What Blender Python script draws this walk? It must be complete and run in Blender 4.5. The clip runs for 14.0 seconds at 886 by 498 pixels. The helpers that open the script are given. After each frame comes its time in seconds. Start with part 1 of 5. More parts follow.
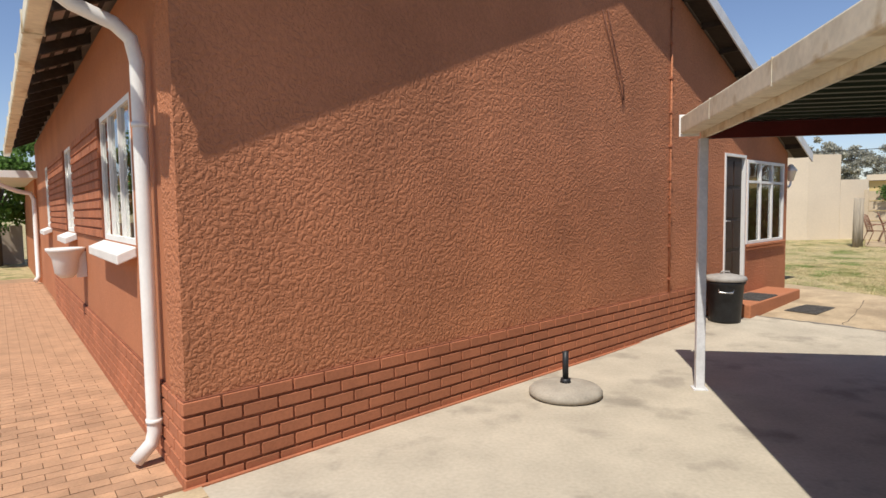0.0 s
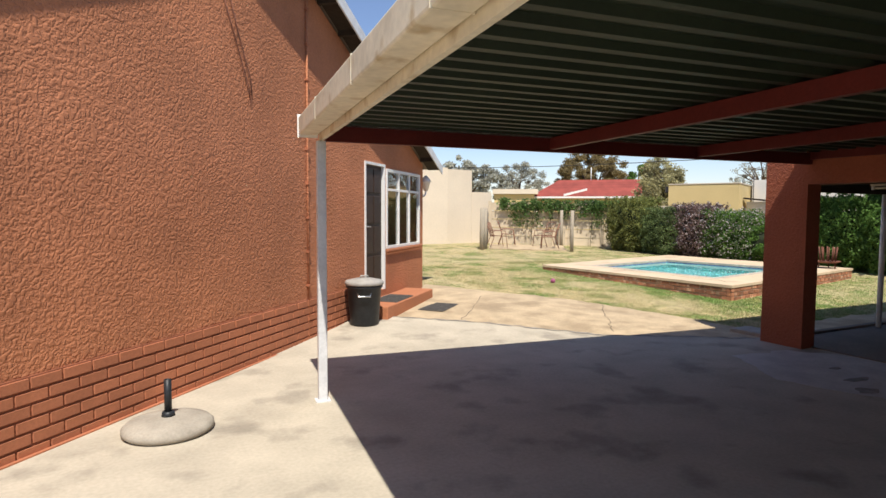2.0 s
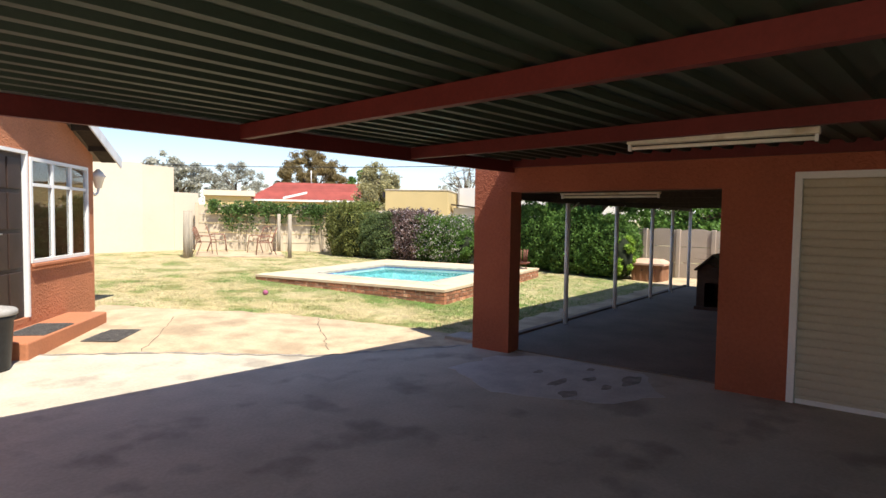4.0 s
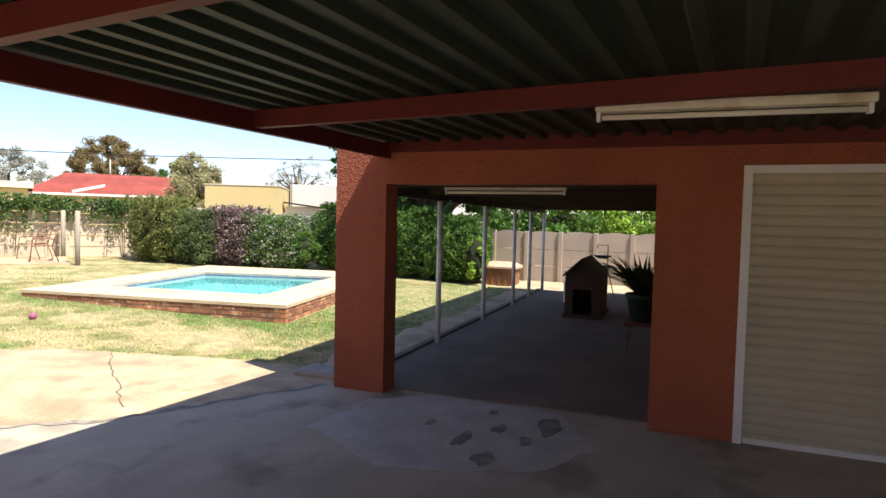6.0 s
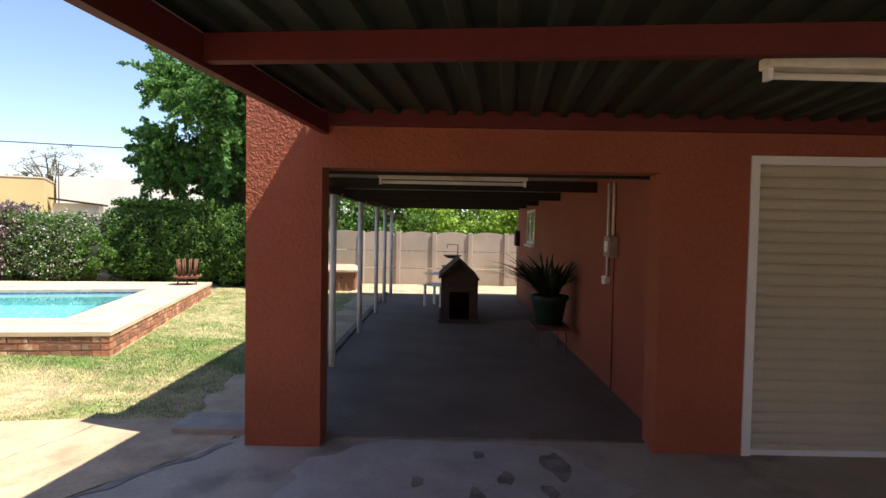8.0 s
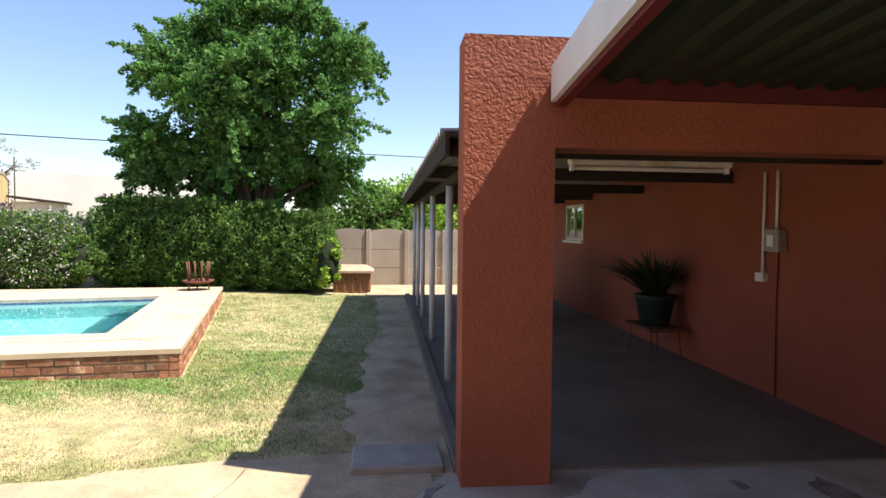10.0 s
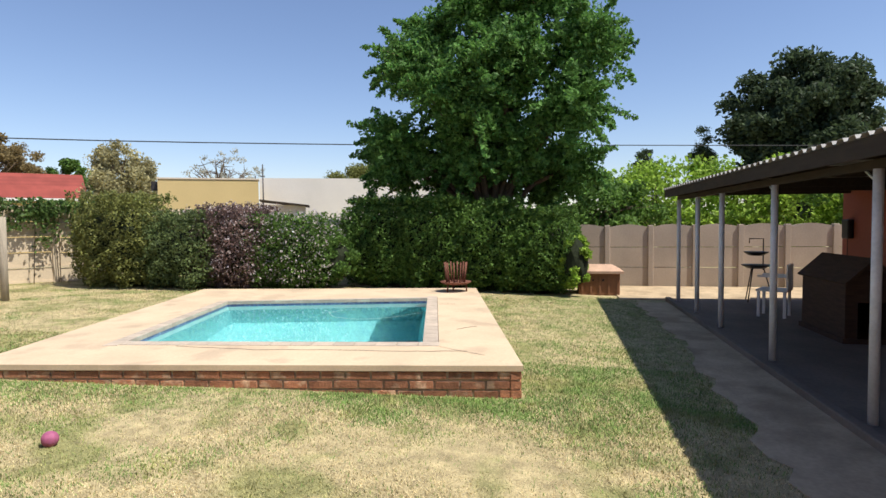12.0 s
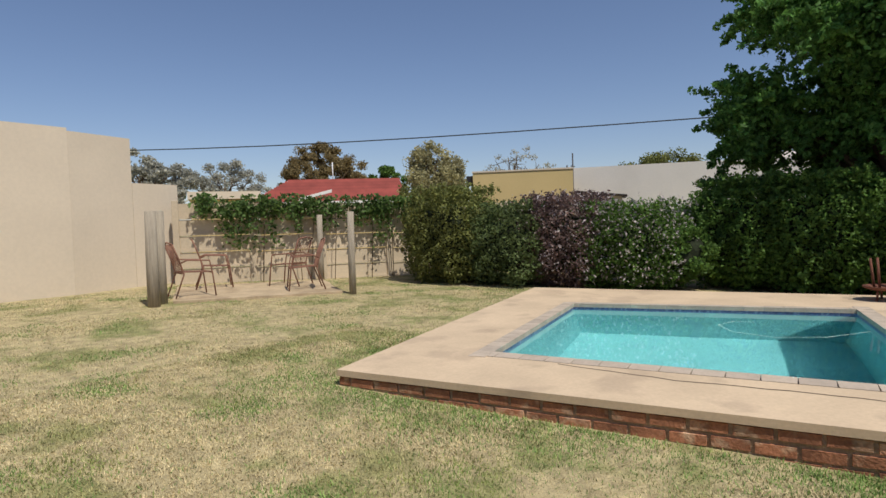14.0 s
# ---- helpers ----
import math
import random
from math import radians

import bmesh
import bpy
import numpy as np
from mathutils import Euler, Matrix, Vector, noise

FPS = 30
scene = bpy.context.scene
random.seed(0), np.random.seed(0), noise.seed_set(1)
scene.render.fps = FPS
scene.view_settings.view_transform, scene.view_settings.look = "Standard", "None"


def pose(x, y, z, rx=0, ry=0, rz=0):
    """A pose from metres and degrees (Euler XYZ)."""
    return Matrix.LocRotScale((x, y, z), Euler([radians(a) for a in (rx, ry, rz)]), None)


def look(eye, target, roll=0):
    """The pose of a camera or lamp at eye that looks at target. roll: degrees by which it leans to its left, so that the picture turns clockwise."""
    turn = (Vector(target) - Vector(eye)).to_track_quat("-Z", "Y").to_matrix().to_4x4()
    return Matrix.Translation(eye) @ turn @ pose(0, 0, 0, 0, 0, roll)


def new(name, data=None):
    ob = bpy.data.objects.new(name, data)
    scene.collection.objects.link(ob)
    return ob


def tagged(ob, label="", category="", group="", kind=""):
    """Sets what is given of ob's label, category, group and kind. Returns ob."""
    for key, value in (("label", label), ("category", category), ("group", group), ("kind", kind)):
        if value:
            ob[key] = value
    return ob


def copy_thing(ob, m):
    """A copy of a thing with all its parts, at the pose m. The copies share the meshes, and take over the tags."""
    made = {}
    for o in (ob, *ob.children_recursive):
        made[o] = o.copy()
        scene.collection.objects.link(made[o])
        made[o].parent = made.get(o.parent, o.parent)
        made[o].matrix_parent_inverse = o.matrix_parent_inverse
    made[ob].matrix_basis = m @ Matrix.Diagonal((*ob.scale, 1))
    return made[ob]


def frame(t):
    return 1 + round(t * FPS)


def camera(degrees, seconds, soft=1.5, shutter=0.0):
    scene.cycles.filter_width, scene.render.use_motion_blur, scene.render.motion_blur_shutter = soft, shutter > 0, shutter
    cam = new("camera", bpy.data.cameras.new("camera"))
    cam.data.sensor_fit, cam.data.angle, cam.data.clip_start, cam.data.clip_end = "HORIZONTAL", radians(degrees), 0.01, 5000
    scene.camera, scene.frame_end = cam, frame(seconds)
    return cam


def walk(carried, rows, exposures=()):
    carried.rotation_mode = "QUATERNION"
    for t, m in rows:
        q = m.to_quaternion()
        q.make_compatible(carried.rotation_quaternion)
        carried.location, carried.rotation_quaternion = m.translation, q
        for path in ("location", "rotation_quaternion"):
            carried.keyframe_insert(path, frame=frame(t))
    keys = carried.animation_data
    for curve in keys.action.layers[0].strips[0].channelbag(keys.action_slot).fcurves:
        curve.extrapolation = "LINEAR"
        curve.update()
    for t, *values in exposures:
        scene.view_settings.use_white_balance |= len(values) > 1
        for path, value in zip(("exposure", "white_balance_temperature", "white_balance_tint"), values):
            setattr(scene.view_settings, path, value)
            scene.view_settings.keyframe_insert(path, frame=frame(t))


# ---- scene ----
cam = camera(73.6, 14.0)
PATH = [
    (0, (-1.479, -0.957, 1.664), (-1.616, 1.033, 1.528), -0.8),
    (0.5, (-1.353, -0.821, 1.644), (-1.231, 1.17, 1.508), -0.4),
    (1, (-1.159, -0.732, 1.642), (-0.776, 1.226, 1.507), -0.0),
    (1.5, (-0.99, -0.673, 1.641), (-0.361, 1.221, 1.512), 0.2),
    (2, (-0.868, -0.566, 1.649), (0.017, 1.224, 1.525), 0.3),
    (2.5, (-0.746, -0.4, 1.637), (0.386, 1.244, 1.52), 0.6),
    (3, (-0.546, -0.239, 1.651), (0.758, 1.273, 1.538), 0.6),
    (3.5, (-0.364, -0.097, 1.67), (1.077, 1.285, 1.56), 0.7),
    (4, (-0.094, 0.103, 1.668), (1.492, 1.317, 1.565), 0.8),
    (6.5, (1.381, 1.722, 1.651), (3.301, 2.275, 1.564), 1.4),
    (7, (1.566, 2.105, 1.635), (3.534, 2.453, 1.555), 1.4),
    (9.5, (2.582, 4.33, 1.557), (4.572, 4.137, 1.478), 0.5),
    (10, (2.751, 4.789, 1.545), (4.74, 4.596, 1.467), 0.5),
    (10.5, (2.93, 5.238, 1.575), (4.923, 5.09, 1.488), 0.4),
    (11, (3.114, 5.656, 1.594), (5.111, 5.608, 1.503), 0.1),
    (11.5, (3.36, 6.064, 1.557), (5.353, 6.216, 1.469), -0.2),
    (12, (3.597, 6.516, 1.583), (5.562, 6.878, 1.489), -0.6),
    (12.5, (3.938, 6.943, 1.529), (5.844, 7.542, 1.442), -1.0),
    (13, (4.242, 7.371, 1.494), (6.052, 8.217, 1.409), -1.3),
    (13.5, (4.581, 7.804, 1.468), (6.305, 8.814, 1.384), -1.6),
    (14, (4.818, 8.272, 1.442), (6.423, 9.463, 1.363), -1.9),
]
EXPOSURES = [(0, 0.0), (1, 0.12), (2, 0.3), (3, 0.5), (4, 0.8), (6.5, 0.95), (9.5, 1.0), (10, 0.95), (11, 0.68), (11.5, 0.48), (12, 0.3), (13, 0.02), (14, -0.36)]
walk(cam, [(t, look(eye, target, roll)) for t, eye, target, roll in PATH], EXPOSURES)

# ---- light ----
SUN_WAY = Vector((0.175, 0.56, -1.0)).normalized()
world = bpy.data.worlds.new("sky")
scene.world = world
world.use_nodes = True
wn = world.node_tree
sky = wn.nodes.new("ShaderNodeTexSky")
sky.sky_type = "NISHITA"
sky.sun_disc = False
sky.sun_elevation = math.asin(-SUN_WAY.z)
sky.sun_rotation = math.atan2(-SUN_WAY.x, -SUN_WAY.y)
sky.air_density, sky.dust_density, sky.ozone_density, sky.altitude = 1.2, 1.0, 4.5, 1500
haze = wn.nodes.new("ShaderNodeMix")
haze.data_type, haze.blend_type = "RGBA", "MULTIPLY"
haze.inputs[0].default_value = 1.0
haze.inputs[7].default_value = (1.1, 0.99, 1.0, 1)
wn.links.new(sky.outputs[0], haze.inputs[6])
wn.links.new(haze.outputs[2], wn.nodes["Background"].inputs[0])
wn.nodes["Background"].inputs[1].default_value = 0.122
sun = new("sun", bpy.data.lights.new("sun", "SUN"))
sun.data.energy, sun.data.angle, sun.data.color = 5.0, radians(0.53), (1.0, 0.95, 0.86)
sun.matrix_world = look((0, 0, 30), Vector((0, 0, 30)) + SUN_WAY)

# ---- helpers of this scene ----
rng = np.random.default_rng(5)


def material(name, colour, rough=0.8, metal=0.0, vary=0.25, scale=3.0, fine=40.0, bump=0.2, bump_scale=60.0, depth=0.01,
             second=None, second_scale=1.0, second_amount=0.5, per_object=0.0, per_island=0.0, stretch=None, spec=0.3, ridged=False):
    """A surface with coarse and fine variation and a fine relief, in metres."""
    m = bpy.data.materials.new(name)
    m.use_nodes = True
    nt = m.node_tree
    N, L = nt.nodes, nt.links
    b = N["Principled BSDF"]
    b.inputs["Roughness"].default_value, b.inputs["Metallic"].default_value = rough, metal
    b.inputs["Specular IOR Level"].default_value = spec
    geo = N.new("ShaderNodeNewGeometry")
    vec = geo.outputs["Position"]
    if stretch:
        mp = N.new("ShaderNodeMapping")
        mp.inputs["Scale"].default_value = stretch
        L.new(vec, mp.inputs[0])
        vec = mp.outputs[0]

    def tex(sc, detail=4.0):
        n = N.new("ShaderNodeTexNoise")
        n.inputs["Scale"].default_value, n.inputs["Detail"].default_value = sc, detail
        L.new(vec, n.inputs["Vector"])
        return n.outputs["Fac"]

    def mixc(kind, fac, a, c):
        n = N.new("ShaderNodeMix")
        n.data_type, n.blend_type = "RGBA", kind
        for s, v in ((0, fac), (6, a), (7, c)):
            if hasattr(v, "links"):
                L.new(v, n.inputs[s])
            else:
                n.inputs[s].default_value = v if s == 0 else (*v, 1)
        return n.outputs[2]

    def ramp(src, lo, hi, a=0.0, c=1.0):
        n = N.new("ShaderNodeMapRange")
        L.new(src, n.inputs[0])
        for s, v in zip((1, 2, 3, 4), (lo, hi, a, c)):
            n.inputs[s].default_value = v
        return n.outputs[0]

    col = None
    base = tuple(colour)
    if second:
        col = mixc("MIX", ramp(tex(second_scale, 6.0), 0.62 - 0.3 * second_amount, 0.72 - 0.25 * second_amount), base, second)
    dark, light = tuple(c * (1 - vary) for c in (1, 1, 1)), tuple(1 + vary * c for c in (1, 1, 1))
    col = mixc("MULTIPLY", 1.0, col if col is not None else base, mixc("MIX", ramp(tex(scale), 0.3, 0.7), dark, light))
    col = mixc("MULTIPLY", 1.0, col, mixc("MIX", ramp(tex(fine), 0.3, 0.7), tuple(1 - 0.6 * vary for _ in range(3)), tuple(1 + 0.6 * vary for _ in range(3))))
    if per_object or per_island:
        if per_object:
            r = N.new("ShaderNodeObjectInfo").outputs["Random"]
        else:
            r = geo.outputs["Random Per Island"]
        k = per_object or per_island
        col = mixc("MULTIPLY", 1.0, col, mixc("MIX", r, (1 - k, 1 - k, 1 - k), (1 + k, 1 + k * 0.9, 1 + k * 0.7)))
    L.new(col, b.inputs["Base Color"])
    if bump:
        bp = N.new("ShaderNodeBump")
        bp.inputs["Strength"].default_value, bp.inputs["Distance"].default_value = bump, depth
        height = tex(bump_scale, 2.0 if ridged else 3.0)
        if ridged:
            # trowelled render: raised worm-like ridges
            for op, v in (("SUBTRACT", 0.5), ("ABSOLUTE", 0.0), ("MULTIPLY", 4.0), ("MINIMUM", 0.6)):
                q = N.new("ShaderNodeMath")
                q.operation = op
                L.new(height, q.inputs[0])
                q.inputs[1].default_value = v
                height = q.outputs[0]
        L.new(height, bp.inputs["Height"])
        L.new(bp.outputs[0], b.inputs["Normal"])
    return m


def bm_box(bm, x0, x1, y0, y1, z0, z1, m=None, bevel=0.0):
    r = bmesh.ops.create_cube(bm, size=1.0)
    vs = r["verts"]
    for v in vs:
        v.co = Vector(((x0 + x1) / 2 + v.co.x * (x1 - x0), (y0 + y1) / 2 + v.co.y * (y1 - y0), (z0 + z1) / 2 + v.co.z * (z1 - z0)))
    if bevel:
        es = list({e for v in vs for e in v.link_edges})
        out = bmesh.ops.bevel(bm, geom=es, offset=bevel, segments=2, affect="EDGES", profile=0.5)
        vs = list({v for f in out["faces"] for v in f.verts} | {v for v in vs if v.is_valid})
    if m is not None:
        bmesh.ops.transform(bm, matrix=m, verts=vs)
    return vs


def bm_sweep(bm, pts, radii, seg=8, cap=True):
    """A round rod through the points."""
    pts = [Vector(p) for p in pts]
    if not isinstance(radii, (list, tuple)):
        radii = [radii] * len(pts)
    rings = []
    side = None
    for i, p in enumerate(pts):
        d = (pts[min(i + 1, len(pts) - 1)] - pts[max(i - 1, 0)]).normalized()
        if side is None:
            side = d.orthogonal().normalized()
        side = (side - d * side.dot(d)).normalized()
        up = d.cross(side)
        rings.append([bm.verts.new(p + (side * math.cos(a) + up * math.sin(a)) * radii[i]) for a in [2 * math.pi * k / seg for k in range(seg)]])
    for a, b in zip(rings, rings[1:]):
        for k in range(seg):
            f = bm.faces.new((a[k], a[(k + 1) % seg], b[(k + 1) % seg], b[k]))
            f.smooth = True
    if cap:
        bm.faces.new(rings[0][::-1])
        bm.faces.new(rings[-1])


def bm_lathe(bm, profile, seg=28, centre=(0, 0, 0)):
    """A turned body from (radius, height) pairs."""
    rings = []
    for r, z in profile:
        rings.append([bm.verts.new((centre[0] + r * math.cos(2 * math.pi * k / seg), centre[1] + r * math.sin(2 * math.pi * k / seg), centre[2] + z)) for k in range(seg)])
    for a, b in zip(rings, rings[1:]):
        for k in range(seg):
            f = bm.faces.new((a[k], a[(k + 1) % seg], b[(k + 1) % seg], b[k]))
            f.smooth = True
    bm.faces.new(rings[0][::-1])
    bm.faces.new(rings[-1])


def mesh_of(name, bm, mat):
    bmesh.ops.recalc_face_normals(bm, faces=bm.faces)
    me = bpy.data.meshes.new(name)
    bm.to_mesh(me)
    bm.free()
    me.materials.append(mat)
    return me


def part(name, bm, mat, parent, label=""):
    ob = new(name, mesh_of(name, bm, mat))
    ob.parent = parent
    return tagged(ob, label)


def solid(name, bm, mat, label="", category="", group="", kind="", m=None):
    ob = new(name, mesh_of(name, bm, mat))
    if m is not None:
        ob.matrix_world = m
    return tagged(ob, label, category, group, kind)


def thing(name, m, label, category, group="", kind=""):
    ob = new(name)
    ob.empty_display_size = 0.2
    ob.matrix_world = m
    return tagged(ob, label, category, group, kind)


def boxes(*specs, bevel=0.0):
    bm = bmesh.new()
    for s in specs:
        bm_box(bm, *s, bevel=bevel)
    return bm


def raw(name, verts, faces, mat, parent=None, label="", category="", kind="", group="", smooth=False):
    me = bpy.data.meshes.new(name)
    me.from_pydata([tuple(v) for v in verts], [], [tuple(f) for f in faces])
    me.materials.append(mat)
    if smooth:
        me.polygons.foreach_set("use_smooth", [True] * len(me.polygons))
    me.update()
    ob = new(name, me)
    if parent is not None:
        ob.parent = parent
    return tagged(ob, label, category, group, kind)


def pierced(x0, x1, y0, y1, z0, z1, holes):
    """A wall along x with openings (xa, xb, za, zb) cut right through it."""
    bm = bmesh.new()
    xs = sorted({x0, x1, *[h[0] for h in holes], *[h[1] for h in holes]})
    zs = sorted({z0, z1, *[h[2] for h in holes], *[h[3] for h in holes]})
    def solid_cell(i, k):
        if not (0 <= i < len(xs) - 1 and 0 <= k < len(zs) - 1):
            return False
        cx, cz = (xs[i] + xs[i + 1]) / 2, (zs[k] + zs[k + 1]) / 2
        return not any(a < cx < b and c < cz < d for a, b, c, d in holes)
    cache = {}
    def vert(x, y, z):
        if (x, y, z) not in cache:
            cache[(x, y, z)] = bm.verts.new((x, y, z))
        return cache[(x, y, z)]
    for i in range(len(xs) - 1):
        for k in range(len(zs) - 1):
            if not solid_cell(i, k):
                continue
            a, b, c, d = xs[i], xs[i + 1], zs[k], zs[k + 1]
            quads = [((a, y0, c), (b, y0, c), (b, y0, d), (a, y0, d)), ((a, y1, c), (a, y1, d), (b, y1, d), (b, y1, c))]
            if not solid_cell(i - 1, k):
                quads.append(((a, y0, c), (a, y0, d), (a, y1, d), (a, y1, c)))
            if not solid_cell(i + 1, k):
                quads.append(((b, y0, c), (b, y1, c), (b, y1, d), (b, y0, d)))
            if not solid_cell(i, k - 1):
                quads.append(((a, y0, c), (a, y1, c), (b, y1, c), (b, y0, c)))
            if not solid_cell(i, k + 1):
                quads.append(((a, y0, d), (b, y0, d), (b, y1, d), (a, y1, d)))
            for q in quads:
                bm.faces.new([vert(*p) for p in q])
    return bm


def leaves(centres, size, spread=0.35):
    """Small folded leaves at the centres: vertices and faces."""
    n = len(centres)
    d = rng.normal(size=(n, 3))
    d /= np.linalg.norm(d, axis=1)[:, None]
    u = np.cross(d, rng.normal(size=(n, 3)))
    u /= np.linalg.norm(u, axis=1)[:, None] + 1e-9
    w = np.cross(d, u)
    s = size * (1 + spread * rng.uniform(-1, 1, n))[:, None]
    c = np.asarray(centres)
    v = np.stack([c - d * s * 0.5, c + u * s * 0.3 + w * s * 0.08, c + d * s * 0.5, c - u * s * 0.3 + w * s * 0.08], 1).reshape(-1, 3)
    k = np.arange(n)[:, None] * 4
    f = np.concatenate([k + np.array([[0, 1, 2]]), k + np.array([[0, 2, 3]])], 0)
    return v, f


def lawn_z(x, y):
    return min(max(0.033 * (y - 5.5), 0.0), 0.5) * min(max((x + 1.0) / 3.0, 0.0), 1.0)


def inside(px, py, poly):
    ok = False
    for (xa, ya), (xb, yb) in zip(poly, poly[1:] + poly[:1]):
        if (ya > py) != (yb > py) and px < (xb - xa) * (py - ya) / (yb - ya) + xa:
            ok = not ok
    return ok


def rough_outline(poly, amount, step=0.25, keep=()):
    """The polygon with a broken, uneven outline."""
    r = random.Random(3)
    out = []
    for i, (a, b) in enumerate(zip(poly, poly[1:] + poly[:1])):
        a, b = Vector(a), Vector(b)
        n = max(1, int((b - a).length / step))
        for k in range(n):
            p = a.lerp(b, k / n)
            if i not in keep and k:
                p = p + Vector((r.uniform(-amount, amount), r.uniform(-amount, amount)))
            out.append((p.x, p.y))
    return out


def sheet(poly, lift, thick):
    """A slab of that outline that follows the ground."""
    bm = bmesh.new()
    top = bm.faces.new([bm.verts.new((x, y, 0)) for x, y in poly])
    for yy in (5.5, 20.65):
        bmesh.ops.bisect_plane(bm, geom=bm.verts[:] + bm.edges[:] + bm.faces[:], plane_co=(0, yy, 0), plane_no=(0, 1, 0))
    r = bmesh.ops.extrude_face_region(bm, geom=bm.faces[:])
    up = {v for v in r["geom"] if isinstance(v, bmesh.types.BMVert)}
    for v in bm.verts:
        v.co.z = lawn_z(v.co.x, v.co.y) + (lift if v in up else lift - thick)
    bmesh.ops.triangulate(bm, faces=[f for f in bm.faces if len(f.verts) > 4])
    return bm


# ---- materials ----
TERRACOTTA = (0.44, 0.172, 0.083)
M_plaster = material("rough_plaster", TERRACOTTA, 0.85, vary=0.14, scale=1.2, fine=34, bump=0.7, bump_scale=20, depth=0.014, ridged=True)
M_house = material("house_paint", TERRACOTTA, 0.8, vary=0.1, scale=1.0, fine=25, bump=0.4, bump_scale=40, depth=0.01)
# terracotta set below the front's tone; shade under the roofs is in it
M_smooth = material("shaded_plaster", (0.27, 0.075, 0.045), 0.75, vary=0.12, scale=1.0, fine=25, bump=0.35, bump_scale=45, depth=0.008)
M_pillar = material("pillar_plaster", (0.34, 0.105, 0.056), 0.85, vary=0.12, scale=1.2, fine=30, bump=0.6, bump_scale=24, depth=0.012, ridged=True)
M_brick = material("painted_brick", (0.40, 0.148, 0.075), 0.8, vary=0.14, scale=2.0, fine=50, bump=0.4, bump_scale=80, depth=0.004, per_object=0.08)
M_joint = material("painted_mortar", (0.24, 0.085, 0.045), 0.9, vary=0.2, scale=5)
M_poolbrick = material("clay_brick", (0.36, 0.16, 0.09), 0.9, vary=0.3, scale=9, fine=60, bump=0.7, bump_scale=60, depth=0.008, per_object=0.28, second=(0.5, 0.33, 0.22), second_scale=7, second_amount=0.25)
M_poolmortar = material("pool_mortar", (0.40, 0.29, 0.2), 0.95, vary=0.25, bump=0.6)
M_concrete = material("worn_concrete", (0.46, 0.405, 0.315), 0.9, vary=0.12, scale=2.0, fine=35, bump=0.25, bump_scale=90, depth=0.004, second=(0.32, 0.28, 0.22), second_scale=1.7, second_amount=0.24)
M_apron = material("old_slab", (0.47, 0.36, 0.23), 0.95, vary=0.16, scale=3.0, fine=30, bump=0.4, bump_scale=50, depth=0.008, second=(0.36, 0.27, 0.17), second_scale=1.6, second_amount=0.4)
M_patch = material("cement_patch", (0.51, 0.48, 0.43), 0.9, vary=0.12, scale=4, fine=30, bump=0.2, second=(0.47, 0.44, 0.40), second_scale=3, second_amount=0.4)
M_stain = material("damp_stain", (0.27, 0.24, 0.20), 0.8, vary=0.3, scale=9)
# darker than the yard concrete: part of the roof's shade is in the colour
M_floor = material("shaded_floor", (0.185, 0.15, 0.12), 0.85, vary=0.18, scale=1.5, fine=30, bump=0.3, bump_scale=60, depth=0.005)
M_paving = material("paving_brick", (0.44, 0.26, 0.155), 0.9, vary=0.15, scale=4, fine=60, bump=0.4, bump_scale=80, depth=0.004, per_object=0.13)
M_edging = material("edging_brick", (0.52, 0.40, 0.25), 0.9, vary=0.15, scale=4, fine=60, bump=0.4, bump_scale=80, depth=0.004, per_object=0.13)
M_sand = material("joint_sand", (0.36, 0.23, 0.14), 0.95, vary=0.2, scale=6)
M_white = material("white_paint", (0.78, 0.76, 0.72), 0.45, vary=0.05, scale=3, fine=40, bump=0.05)
M_cream = material("cream_gutter", (0.70, 0.64, 0.50), 0.6, vary=0.12, scale=2.5, fine=20, bump=0.1, second=(0.5, 0.40, 0.25), second_scale=4, second_amount=0.2)
M_post = material("post_paint", (0.66, 0.66, 0.66), 0.5, vary=0.1, scale=5, bump=0.05)
M_sheet = material("green_sheet", (0.024, 0.034, 0.02), 0.55, metal=0.0, vary=0.15, scale=2, bump=0.05)
M_oldsheet = material("weathered_sheet", (0.30, 0.29, 0.27), 0.6, vary=0.2, scale=2, bump=0.1)
M_redbeam = material("red_steel", (0.12, 0.018, 0.015), 0.6, vary=0.15, scale=3, bump=0.08)
M_timber = material("dark_timber", (0.04, 0.029, 0.021), 0.8, vary=0.25, scale=4, fine=50, bump=0.3, stretch=(1, 6, 6))
M_rooftile = material("roof_sheet", (0.33, 0.27, 0.22), 0.8, vary=0.2, scale=2)
M_door = material("dark_door", (0.045, 0.027, 0.02), 0.5, vary=0.2, scale=3, bump=0.1)
M_roller = material("roller_steel", (0.52, 0.46, 0.34), 0.5, vary=0.06, scale=1.5, bump=0.05, per_object=0.03)
M_blackplastic = material("black_plastic", (0.02, 0.022, 0.025), 0.45, vary=0.25, scale=8, bump=0.1)
M_greyplastic = material("grey_plastic", (0.33, 0.31, 0.28), 0.6, vary=0.15, scale=8, bump=0.1)
M_rubber = material("rubber_mat", (0.10, 0.09, 0.08), 0.9, vary=0.3, scale=10, bump=0.6, bump_scale=150)
M_base = material("cast_concrete", (0.36, 0.32, 0.26), 0.9, vary=0.15, scale=6, fine=60, bump=0.4, bump_scale=90, depth=0.005)
M_steel = material("dark_steel", (0.06, 0.055, 0.055), 0.5, metal=0.6, vary=0.2, scale=10)
M_chrome = material("bright_steel", (0.6, 0.6, 0.58), 0.3, metal=1.0, vary=0.05)
M_rust = material("rusty_steel", (0.17, 0.07, 0.045), 0.85, vary=0.3, scale=14, bump=0.4)
